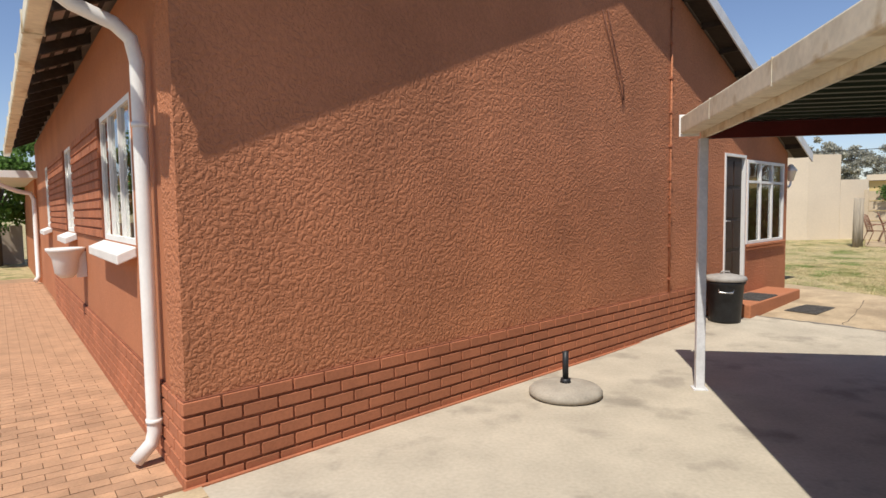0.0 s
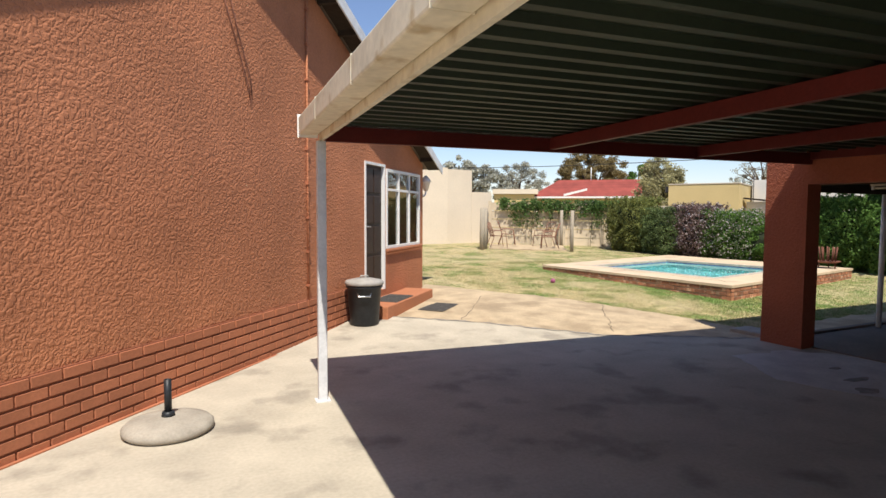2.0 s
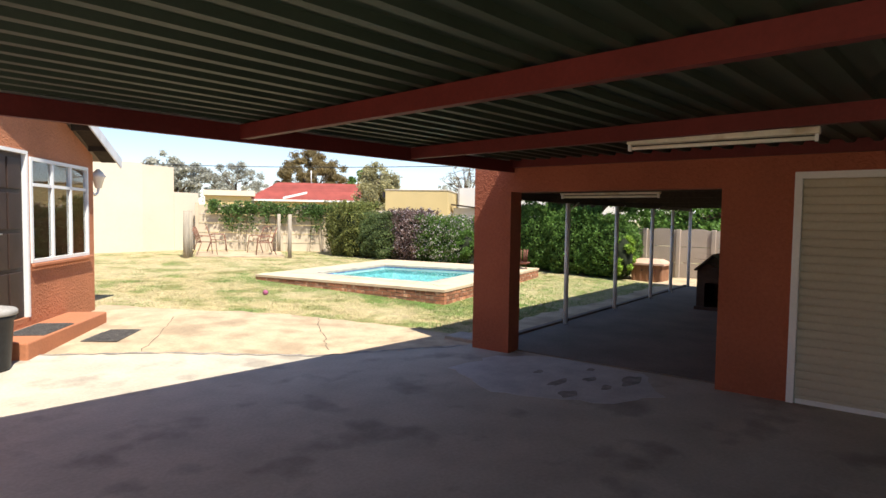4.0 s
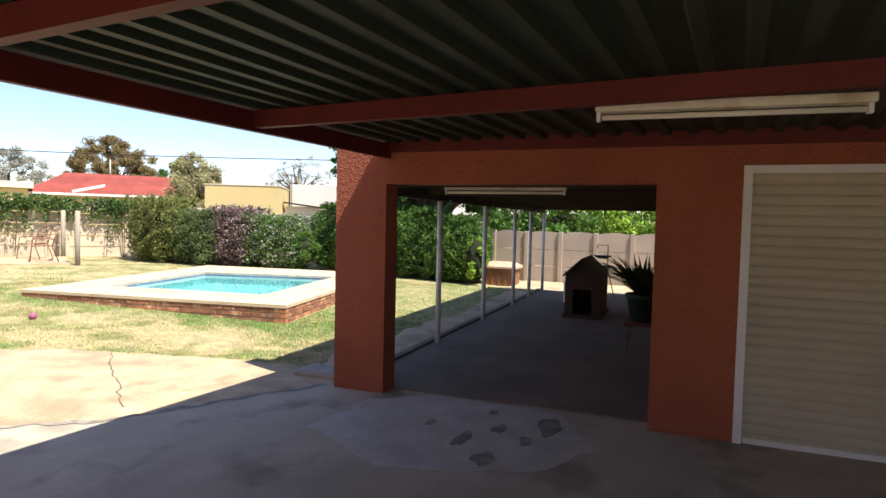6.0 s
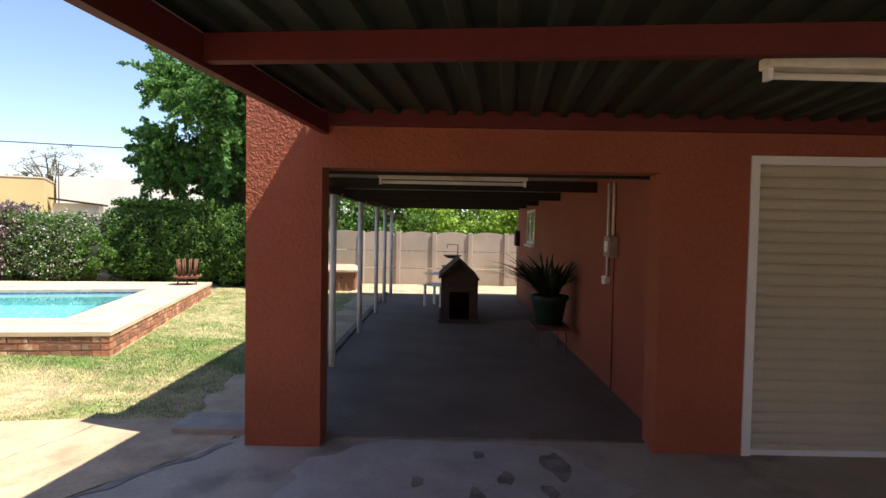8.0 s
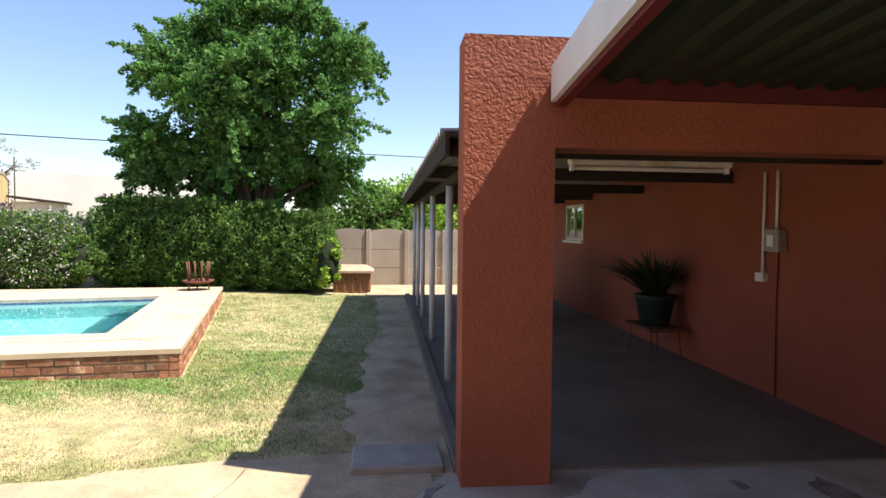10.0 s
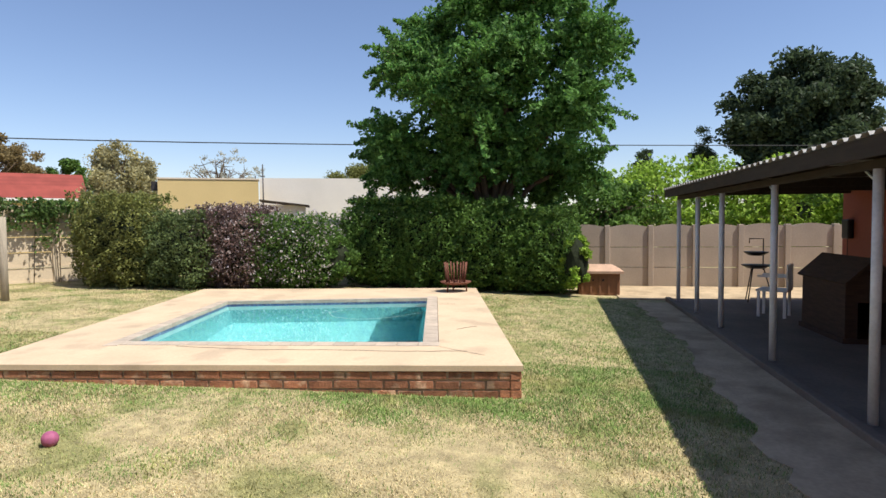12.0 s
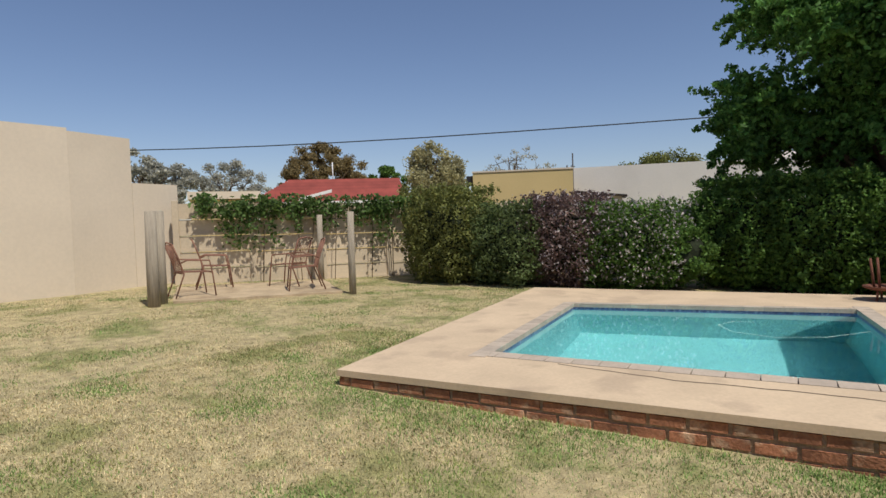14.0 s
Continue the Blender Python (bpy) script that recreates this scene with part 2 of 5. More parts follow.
M_chair = material("brown_chair_paint", (0.24, 0.12, 0.08), 0.7, vary=0.2, scale=10, bump=0.1)
M_deck = material("pool_deck", (0.60, 0.46, 0.31), 0.9, vary=0.09, scale=1.8, fine=40, bump=0.25, bump_scale=70, depth=0.004, second=(0.50, 0.38, 0.26), second_scale=2.2, second_amount=0.25)
M_coping = material("coping_brick", (0.47, 0.39, 0.31), 0.9, vary=0.12, scale=6, bump=0.3, per_object=0.1)
M_tile = material("pool_mosaic", (0.10, 0.13, 0.27), 0.3, vary=0.35, scale=22, fine=60, bump=0.2, bump_scale=60, second=(0.22, 0.27, 0.40), second_scale=28, second_amount=0.4)
M_basin = material("pool_plaster", (0.20, 0.50, 0.53), 0.7, vary=0.08, scale=1.5, fine=10, bump=0.1)
M_crack = material("crack_dirt", (0.13, 0.10, 0.07), 1.0, vary=0.2)
M_creamwall = material("cream_plaster", (0.66, 0.56, 0.43), 0.9, vary=0.05, scale=0.8, fine=20, bump=0.15, bump_scale=60, depth=0.004)
M_precast = material("precast_panel", (0.42, 0.345, 0.275), 0.9, vary=0.1, scale=1.5, fine=30, bump=0.3, bump_scale=50, depth=0.005, per_object=0.06)
M_precast_cream = material("cream_precast", (0.56, 0.46, 0.33), 0.9, vary=0.1, scale=1.5, fine=30, bump=0.3, bump_scale=50, depth=0.005, per_object=0.06)
M_pole = material("grey_timber_pole", (0.34, 0.29, 0.22), 0.9, vary=0.2, scale=5, fine=50, bump=0.5, bump_scale=30, stretch=(8, 8, 0.6))
M_yellow = material("yellow_plaster", (0.62, 0.47, 0.22), 0.9, vary=0.05, scale=0.8, bump=0.1)
M_whitewall = material("whitewash", (0.70, 0.66, 0.60), 0.9, vary=0.07, scale=0.6, bump=0.1)
M_redtile = material("red_roof_tile", (0.25, 0.055, 0.042), 0.8, vary=0.15, scale=2, per_object=0.1)
M_ball = material("pink_rubber", (0.36, 0.10, 0.19), 0.6, vary=0.15, scale=20, bump=0.2)
M_kennel = material("kennel_wood", (0.07, 0.042, 0.03), 0.8, vary=0.2, scale=5, bump=0.3, stretch=(1, 1, 6))
M_boxwall = material("brown_box", (0.25, 0.12, 0.065), 0.7, vary=0.15, scale=6, bump=0.1)
M_boxlid = material("tan_lid", (0.52, 0.34, 0.24), 0.7, vary=0.12, scale=6, bump=0.1)
M_pot = material("green_pot", (0.02, 0.045, 0.033), 0.6, vary=0.2, scale=6)
M_bark = material("bark", (0.12, 0.085, 0.055), 0.95, vary=0.3, scale=6, fine=30, bump=0.8, bump_scale=25, depth=0.02, stretch=(3, 3, 0.7))
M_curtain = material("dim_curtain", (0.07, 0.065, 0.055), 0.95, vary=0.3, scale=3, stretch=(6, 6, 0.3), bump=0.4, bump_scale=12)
M_wire = material("cable", (0.03, 0.03, 0.03), 0.6, vary=0.1)


def leaf_material(name, colour, island=0.45, vary=0.25):
    m = material(name, colour, 0.55, vary=vary, scale=1.3, fine=9, bump=0, per_island=island, spec=0.2)
    b = m.node_tree.nodes["Principled BSDF"]
    b.inputs["Transmission Weight"].default_value = 0.0
    out = m.node_tree.nodes["Material Output"]
    tr = m.node_tree.nodes.new("ShaderNodeBsdfTranslucent")
    mx = m.node_tree.nodes.new("ShaderNodeMixShader")
    mx.inputs[0].default_value = 0.42
    src = b.inputs["Base Color"].links[0].from_socket
    m.node_tree.links.new(src, tr.inputs[0])
    m.node_tree.links.new(b.outputs[0], mx.inputs[1])
    m.node_tree.links.new(tr.outputs[0], mx.inputs[2])
    m.node_tree.links.new(mx.outputs[0], out.inputs[0])
    return m


M_leaf = leaf_material("tree_leaf", (0.115, 0.245, 0.06))
M_hedge = leaf_material("hedge_leaf", (0.12, 0.22, 0.05))
M_bushleaf = leaf_material("bush_leaf", (0.20, 0.22, 0.07))
M_olive = leaf_material("olive_bush_leaf", (0.14, 0.19, 0.075))
M_flower = leaf_material("pale_flower", (0.62, 0.55, 0.55), 0.2)
M_purple = leaf_material("purple_leaf", (0.19, 0.13, 0.12))
M_lime = leaf_material("lime_leaf", (0.30, 0.45, 0.07))
M_cypress = leaf_material("cypress_leaf", (0.06, 0.09, 0.045), 0.3)
M_willow = leaf_material("dry_willow_leaf", (0.40, 0.37, 0.20), 0.3)
M_browntree = leaf_material("brown_tree_leaf", (0.27, 0.21, 0.10), 0.3)
M_greytree = leaf_material("grey_tree_leaf", (0.42, 0.42, 0.36), 0.3)
M_vine = leaf_material("vine_leaf", (0.12, 0.20, 0.06))
M_plant = leaf_material("succulent_leaf", (0.05, 0.09, 0.04), 0.3)
# near-black filler: the shade between the leaves, put into the colour
M_core = material("inner_shade", (0.018, 0.024, 0.01), 0.95, vary=0.3, scale=8, bump=0.6, bump_scale=20)


def grass_material():
    m = material("lawn", (0.42, 0.345, 0.19), 0.95, vary=0.3, scale=7.0, fine=55, bump=0.6, bump_scale=70, depth=0.015,
                 second=(0.26, 0.25, 0.105), second_scale=1.7, second_amount=0.4)
    return m


M_lawn = grass_material()
M_blade = material("dry_grass_blade", (0.56, 0.47, 0.27), 0.8, vary=0.22, scale=6.0, fine=40, bump=0, per_island=0.25,
                   second=(0.36, 0.34, 0.15), second_scale=1.7, second_amount=0.4)
M_greenblade = material("green_grass_blade", (0.17, 0.27, 0.07), 0.7, vary=0.25, scale=6.0, fine=40, bump=0, per_island=0.35,
                        second=(0.27, 0.30, 0.10), second_scale=2.2, second_amount=0.4)


def glass_material(name, tint, rough=0.0):
    m = bpy.data.materials.new(name)
    m.use_nodes = True
    b = m.node_tree.nodes["Principled BSDF"]
    b.inputs["Base Color"].default_value = (*tint, 1)
    b.inputs["Transmission Weight"].default_value = 1.0
    b.inputs["Roughness"].default_value = rough
    b.inputs["IOR"].default_value = 1.45
    return m


M_glass = glass_material("window_glass", (0.9, 0.95, 0.93))
M_water = glass_material("pool_water", (0.68, 0.95, 0.96), 0.02)
wb = M_water.node_tree
wb.nodes["Principled BSDF"].inputs["IOR"].default_value = 1.33
wnz = wb.nodes.new("ShaderNodeTexNoise")
wnz.inputs["Scale"].default_value = 5.0
wbp = wb.nodes.new("ShaderNodeBump")
wbp.inputs["Strength"].default_value, wbp.inputs["Distance"].default_value = 0.12, 0.02
wb.links.new(wnz.outputs[0], wbp.inputs["Height"])
wb.links.new(wbp.outputs[0], wb.nodes["Principled BSDF"].inputs["Normal"])
M_tube = material("lamp_tube", (0.75, 0.72, 0.62), 0.4, vary=0.04)

# ---- ground ----
POOL_NR, POOL_NL, POOL_FL, POOL_FR = (8.67, 6.76), (8.02, 11.73), (13.85, 13.05), (14.5, 7.91)
POOL = [POOL_NR, POOL_FR, POOL_FL, POOL_NL]
WATER = [(9.5, 7.82), (12.95, 8.5), (12.2, 11.6), (9.13, 10.97)]


def build_ground():
    xs = np.concatenate([[-900, -300, -100, -40, -20], np.arange(-10, 21, 0.4), [24, 30, 45, 80, 200, 500, 1500]])
    ys = np.concatenate([[-900, -300, -100, -40, -20], np.arange(-10, 21, 0.4), [24, 30, 45, 80, 200, 500, 1500]])
    cx, cy = np.mean([p[0] for p in POOL]), np.mean([p[1] for p in POOL])
    hole = [(cx + (x - cx) * 0.86, cy + (y - cy) * 0.86) for x, y in POOL]
    verts, faces = [], []
    for y in ys:
        for x in xs:
            bump = 0.012 * noise.noise((x * 0.9, y * 0.9, 3.0)) if (6.8 < x < 17 and 5.6 < y < 19) else 0.0
            verts.append((x, y, lawn_z(x, y) + bump))
    w = len(xs)
    for j in range(len(ys) - 1):
        for i in range(w - 1):
            if not inside((xs[i] + xs[i + 1]) / 2, (ys[j] + ys[j + 1]) / 2, hole):
                a = j * w + i
                faces.append((a, a + 1, a + w + 1, a + w))
    raw("ground", verts, faces, M_lawn, label="patchy half-dry lawn rising gently towards the garden wall", category="lawn", kind="structure", smooth=True)


build_ground()

# house frame: x along the gable wall, y along the long side wall
MH = pose(-3.24, 2.35, 0, 0, 0, 47.0)
MC = pose(0.45, 4.42, 0, 0, 0, -5.7)
MS = pose(-3.24, 2.35, 0, 0, 0, 41.0)


def hp(x, y):
    p = MH @ Vector((x, y, 0))
    return (p.x, p.y)


concrete = [hp(0, 0), hp(7.35, 0), (2.3, 7.6), (3.1, 7.0), (4.5, 5.5), (6.3, 4.42), (6.3, -9), (-9, -9), hp(-4.5, -0.2), hp(0, -0.2)]
solid("pavement", sheet(rough_outline(concrete, 0.03, 0.3, keep=(0, 5, 6, 7, 8, 9)), 0.03, 0.12), M_concrete, "pale stained concrete yard slab under the carport", "concrete slab", kind="structure")
apron = [hp(7.3, 0.05), (2.3, 7.62), (3.1, 7.02), (4.5, 5.52), (6.2, 4.5), (6.75, 4.6), (6.65, 5.7), (6.15, 7.1), (5.8, 8.1), (4.9, 9.3), (4.15, 10.4), hp(10.5, 0.05)]
solid("pavement_old", sheet(rough_outline(apron, 0.07, 0.22, keep=(0, 11)), 0.012, 0.1), M_apron, "cracked sandy old concrete apron beside the lawn", "concrete slab", kind="structure")
strip = [(6.32, 4.3), (15.3, 4.3), (15.2, 5.0), (12, 4.85), (9.5, 5.0), (8.2, 5.05), (7.2, 5.1), (6.4, 5.0)]
solid("path_strip", sheet(rough_outline(strip, 0.08, 0.2, keep=(0,)), 0.01, 0.1), M_apron, "broken concrete strip along the verandah edge", "path", kind="structure")
solid("floor", boxes((6.3, 15.6, 1.32, 4.26, -0.1, 0.045)), M_floor, "dusty grey concrete verandah floor, shade darkened into its colour", "floor", kind="structure")
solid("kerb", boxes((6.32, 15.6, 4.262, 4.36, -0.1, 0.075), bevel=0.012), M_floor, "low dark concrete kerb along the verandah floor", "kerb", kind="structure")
solid("step_block", boxes((6.36, 6.75, 4.42, 5.0, -0.05, 0.06), bevel=0.015), M_base, "worn loose concrete slab beside the pillar", "slab")
solid("back_pavement", boxes((15.62, 18.0, -3, 5.2, -0.1, 0.02)), M_apron, "sunlit concrete yard behind the verandah", "concrete slab", kind="structure")

patch = [(5.05, 3.95), (5.9, 3.85), (6.25, 3.3), (6.2, 2.2), (5.5, 1.75), (4.9, 2.2), (4.6, 3.1)]
solid("floor_patch", sheet(rough_outline(patch, 0.06, 0.15), 0.034, 0.01), M_patch, "pale cement patch on the carport floor", "cement patch", kind="structure")
for k, (x, y, rx, ry) in enumerate(((5.55, 3.1, 0.07, 0.05), (5.3, 2.75, 0.16, 0.06), (5.62, 2.55, 0.1, 0.05), (5.0, 2.5, 0.12, 0.07), (5.85, 2.2, 0.22, 0.08), (5.45, 2.3, 0.09, 0.05), (6.0, 2.7, 0.06, 0.05))):
    blot = [(x + rx * (1 + 0.25 * math.sin(3 * a + k)) * math.cos(a), y + ry * (1 + 0.3 * math.cos(2 * a + k)) * math.sin(a)) for a in np.linspace(0, 2 * math.pi, 18, endpoint=False)]
    solid("floor_stain", sheet(blot, 0.037, 0.003), M_stain, "dark damp stain on the cement patch", "stain", "floor stains", kind="structure")

for k, pts in enumerate(([(6.1, 7.3), (5.6, 6.7), (5.25, 6.2), (4.75, 5.55)], [(5.2, 6.15), (5.9, 5.8), (6.6, 5.6)], [(3.2, 7.05), (3.9, 7.9), (4.6, 8.9)], [(4.0, 8.0), (5.0, 7.5), (5.7, 7.0)])):
    r = random.Random(k)
    row = []
    for (xa, ya), (xb, yb) in zip(pts, pts[1:]):
        for q in range(7):
            row.append((xa + (xb - xa) * q / 7 + r.uniform(-0.025, 0.025), ya + (yb - ya) * q / 7 + r.uniform(-0.025, 0.025), r.uniform(0.002, 0.006)))
    verts = [v for x, y, w in row for v in ((x - w, y + w, lawn_z(x, y) + 0.0145), (x + w, y - w, lawn_z(x, y) + 0.0145))]
    raw("crack", verts, [(2 * q, 2 * q + 1, 2 * q + 3, 2 * q + 2) for q in range(len(row) - 1)], M_crack, label="dirt-filled crack across the old concrete apron", category="crack", kind="structure")

joint = [(2.35, 7.55), (3.1, 6.98), (3.8, 6.25), (4.5, 5.48), (5.4, 4.93), (6.25, 4.4)]
r = random.Random(8)
row = []
for (xa, ya), (xb, yb) in zip(joint, joint[1:]):
    for q in range(9):
        row.append((xa + (xb - xa) * q / 9 + r.uniform(-0.03, 0.03), ya + (yb - ya) * q / 9 + r.uniform(-0.03, 0.03), r.uniform(0.008, 0.05)))
verts = [v for x, y, w in row for v in ((x - w * 0.7, y - w * 0.7, lawn_z(x, y) + 0.0345), (x + w * 0.7, y + w * 0.7, lawn_z(x, y) + 0.0345))]
raw("slab_joint", verts, [(2 * q, 2 * q + 1, 2 * q + 3, 2 * q + 2) for q in range(len(row) - 1)], M_stain, label="broken dirty edge of the yard slab", category="crack", kind="structure")

# ---- house ----
RAKE = 0.28
APEX, EAVE_L, EAVE_R = (4.26, 5.09), (-0.45, 3.15), (10.85, 2.40)


def roof_under(x):
    if x < APEX[0]:
        return EAVE_L[1] + (x - EAVE_L[0]) * (APEX[1] - EAVE_L[1]) / (APEX[0] - EAVE_L[0])
    return APEX[1] + (x - APEX[0]) * (EAVE_R[1] - APEX[1]) / (EAVE_R[0] - APEX[0])


def build_house():
    # gable wall with the door and window openings and the sloping top
    bm = pierced(0, 10.5, 0, 0.25, -0.1, 2.45, [(7.75, 8.55, 0.38, 2.42), (8.6, 10.28, 1.04, 2.36)])
    pts = [(0, 2.45), (10.5, 2.45), (10.5, roof_under(10.5) + 0.02), (APEX[0], APEX[1] + 0.02), (0, roof_under(0) + 0.02)]
    a = [bm.verts.new((x, 0, z)) for x, z in pts]
    b = [bm.verts.new((x, 0.25, z)) for x, z in pts]
    bm.faces.new(a)
    bm.faces.new(b[::-1])
    for i in range(5):
        j = (i + 1) % 5
        bm.faces.new((a[i], b[i], b[j], a[j]))
    solid("wall_gable", bm, M_plaster, "terracotta textured plaster gable wall over a brick plinth", "wall", kind="structure", m=MH)
    # long side wall, which meets the gable at a slightly sharp corner
    bm = pierced(0.034, 13.5, 0, 0.25, -0.1, 3.3, [(1.3, 2.85, 1.42, 2.56), (5.3, 6.4, 1.42, 2.56), (9.4, 10.4, 1.42, 2.56)])
    bmesh.ops.transform(bm, matrix=Matrix(((0, 1, 0, 0), (1, 0, 0, 0), (0, 0, 1, 0), (0, 0, 0, 1))), verts=bm.verts)
    solid("wall_side", bm, M_house, "terracotta painted long side wall of the house", "wall", kind="structure", m=MS)
    solid("wall_wing", boxes((-0.05, 0.25, 13.502, 20, -0.1, 2.6)), M_house, "terracotta wing of the house beyond the side windows", "wall", kind="structure", m=MS)
    solid("wall_east", boxes((10.25, 10.5, 0.252, 13, -0.1, 2.5)), M_plaster, "terracotta end wall of the house", "wall", kind="structure", m=MH)
    solid("wall_back", boxes((1.8, 10.25, 12.75, 13, -0.1, 3.0)), M_plaster, "terracotta rear wall of the house", "wall", kind="structure", m=MH)
    solid("house_floor", boxes((1.7, 10.24, 0.26, 12.74, -0.05, 0.36)), M_timber, "dark floor inside the house", "floor", kind="structure", m=MH)
    solid("house_ceiling", boxes((1.7, 10.24, 0.26, 12.74, 2.6, 2.65)), M_whitewall, "pale ceiling inside the house", "ceiling", kind="structure", m=MH)
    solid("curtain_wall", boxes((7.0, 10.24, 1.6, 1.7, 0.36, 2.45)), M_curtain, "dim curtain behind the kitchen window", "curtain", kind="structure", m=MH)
    # roof
    roof = thing("roof_house", MH, "weathered sheet roof on dark rafters with white rake boards", "roof", kind="structure")
    far_eave = MH.inverted() @ (MS @ Vector((EAVE_L[0], 14.0, 0)))
    for xa, xb in ((EAVE_L[0], APEX[0]), (APEX[0], EAVE_R[0])):
        bm = bmesh.new()
        za, zb = roof_under(xa), roof_under(xb)
        fa = (far_eave.x, far_eave.y) if xa == EAVE_L[0] else (xa, 13.3)
        v = [bm.verts.new(p) for p in ((xa, -RAKE, za + 0.10), (xb, -RAKE, zb + 0.10), (xb, 13.3, zb + 0.10), (*fa, za + 0.10),
                                       (xa, -RAKE, za + 0.14), (xb, -RAKE, zb + 0.14), (xb, 13.3, zb + 0.14), (*fa, za + 0.14))]
        for f in ((3, 2, 1, 0), (4, 5, 6, 7), (0, 1, 5, 4), (1, 2, 6, 5), (2, 3, 7, 6), (3, 0, 4, 7)):
            bm.faces.new([v[i] for i in f])
        part("roof_sheet", bm, M_rooftile, roof)
        # dark boarding and purlin ends under the overhang
        rise = (zb - za) / (xb - xa)
        bm = bmesh.new()
        for v in bm_box(bm, xa + 0.02, xb - 0.02, -RAKE + 0.002, -0.002, 0.078, 0.096):
            v.co.z += za + (v.co.x - xa) * rise
        part("rake_lining", bm, M_timber, roof, "dark timber lining under the overhang")
        for k in range(11):
            x = xa + (xb - xa) * (k + 0.6) / 11.5
            z = za + (x - xa) * rise
            part("purlin_end", boxes((x, x + 0.07, -RAKE + 0.004, -0.002, z + 0.005, z + 0.09)), M_timber, roof)
        bm = bmesh.new()
        v = [bm.verts.new(p) for p in ((xa, -RAKE - 0.02, za), (xb, -RAKE - 0.02, zb), (xb, -RAKE - 0.02, zb + 0.16), (xa, -RAKE - 0.02, za + 0.16),
                                       (xa, -RAKE, za), (xb, -RAKE, zb), (xb, -RAKE, zb + 0.16), (xa, -RAKE, za + 0.16))]
        for f in ((0, 1, 2, 3), (7, 6, 5, 4), (0, 4, 5, 1), (1, 5, 6, 2), (2, 6, 7, 3), (3, 7, 4, 0)):
            bm.faces.new([v[i] for i in f])
        part("rake_board", bm, M_post, roof, "weathered white rake board")
    eaves = thing("eaves_side", MS, "dark timber rafters under the side eaves", "eaves", kind="structure")
    for k in range(18):
        y = 0.1 + k * 0.75
        bm = bmesh.new()
        vs = bm_box(bm, -0.46, 0.0, y, y + 0.06, -0.1, 0.0)
        for v in vs:
            v.co.z += 3.27 + 0.41 * (v.co.x + 0.45) - 0.03
        part("rafter", bm, M_timber, eaves)
    for k in range(4):
        x = -0.42 + k * 0.12
        part("batten", boxes((x, x + 0.04, -0.25, 13.9, 3.242 + 0.41 * (x + 0.45), 3.262 + 0.41 * (x + 0.45))), M_timber, eaves)
    bm = bmesh.new()
    vs = bm_box(bm, -0.46, 0.26, -0.27, 13.95, 3.262, 3.272)
    for v in vs:
        v.co.z += 0.41 * (v.co.x + 0.45)
    part("soffit", bm, M_timber, eaves)
    # eave gutter and downpipes
    gut = thing("gutter", MS, "cream metal eave gutter on the long side", "gutter", kind="structure")
    part("channel", boxes((-0.60, -0.47, -0.25, 13.6, 3.02, 3.17), bevel=0.015), M_cream, gut)
    for k in range(9):
        part("bracket", boxes((-0.61, -0.46, 0.3 + k * 1.5, 0.33 + k * 1.5, 3.01, 3.18)), M_cream, gut)
    pipe = thing("downpipe", MS, "white round downpipe with a bent shoe at the house corner", "downpipe")
    bm = bmesh.new()
    bm_sweep(bm, [(-0.53, 0.5, 3.02), (-0.52, 0.5, 2.97), (-0.42, 0.5, 2.9), (-0.2, 0.5, 2.82), (-0.11, 0.5, 2.74), (-0.08, 0.5, 2.6), (-0.08, 0.5, 0.25), (-0.1, 0.5, 0.17), (-0.2, 0.5, 0.07)], 0.045, 14)
    part("tube", bm, M_white, pipe)
    for z in (0.3, 2.2):
        bm = bmesh.new()
        bm_sweep(bm, [(-0.08, 0.5, z), (-0.08, 0.5, z + 0.03)], 0.051, 14)
        part("clip", bm, M_white, pipe)
    pipe2 = thing("downpipe", MS, "white downpipe of the wing with an angled elbow", "downpipe")
    bm = bmesh.new()
    bm_sweep(bm, [(-0.75, 13.0, 2.5), (-0.72, 13.0, 2.35), (-0.4, 13.1, 2.2), (-0.14, 13.2, 2.15), (-0.08, 13.2, 2.0), (-0.08, 13.2, 0.2), (-0.15, 13.1, 0.1)], 0.05, 10)
    part("tube", bm, M_white, pipe2)
    solid("wing_roof", boxes((-0.8, 0.3, 12.9, 20, 2.5, 2.66)), M_white, "low white-edged roof of the wing", "roof", kind="structure", m=MS)
    # windows of the long side
    for name, y0, y1, lights in (("window_1", 1.3, 2.85, 3), ("window_2", 5.3, 6.4, 2), ("window_3", 9.4, 10.4, 2)):
        w = thing(name, MS, "white steel side window above a sloping white sill", "window", kind="structure")
        z0, z1 = 1.42, 2.56
        bm = boxes((0.0, 0.05, y0, y0 + 0.045, z0, z1), (0.0, 0.05, y1 - 0.045, y1, z0, z1), (0.0, 0.05, y0 + 0.045, y1 - 0.045, z0, z0 + 0.045), (0.0, 0.05, y0 + 0.045, y1 - 0.045, z1 - 0.045, z1))
        part("window_frame", bm, M_white, w)
        step = (y1 - y0) / lights
        for k in range(lights):
            if k:
                part("mullion", boxes((-0.005, 0.055, y0 + k * step - 0.025, y0 + k * step + 0.025, z0 + 0.045, z1 - 0.045)), M_white, w)
            g = part("pane", boxes((0.02, 0.026, y0 + k * step + 0.03, y0 + (k + 1) * step - 0.03, z0 + 0.045, z1 - 0.045)), M_glass, w)
            g.visible_shadow = False
        bm = bmesh.new()
        vs = bm_box(bm, -0.14, -0.001, y0 - 0.03, y1 + 0.03, z0 - 0.09, z0 - 0.01, bevel=0.01)
        for v in vs:
            if v.co.x < -0.07:
                v.co.z -= 0.05
        part("window_sill", bm, M_white, w)
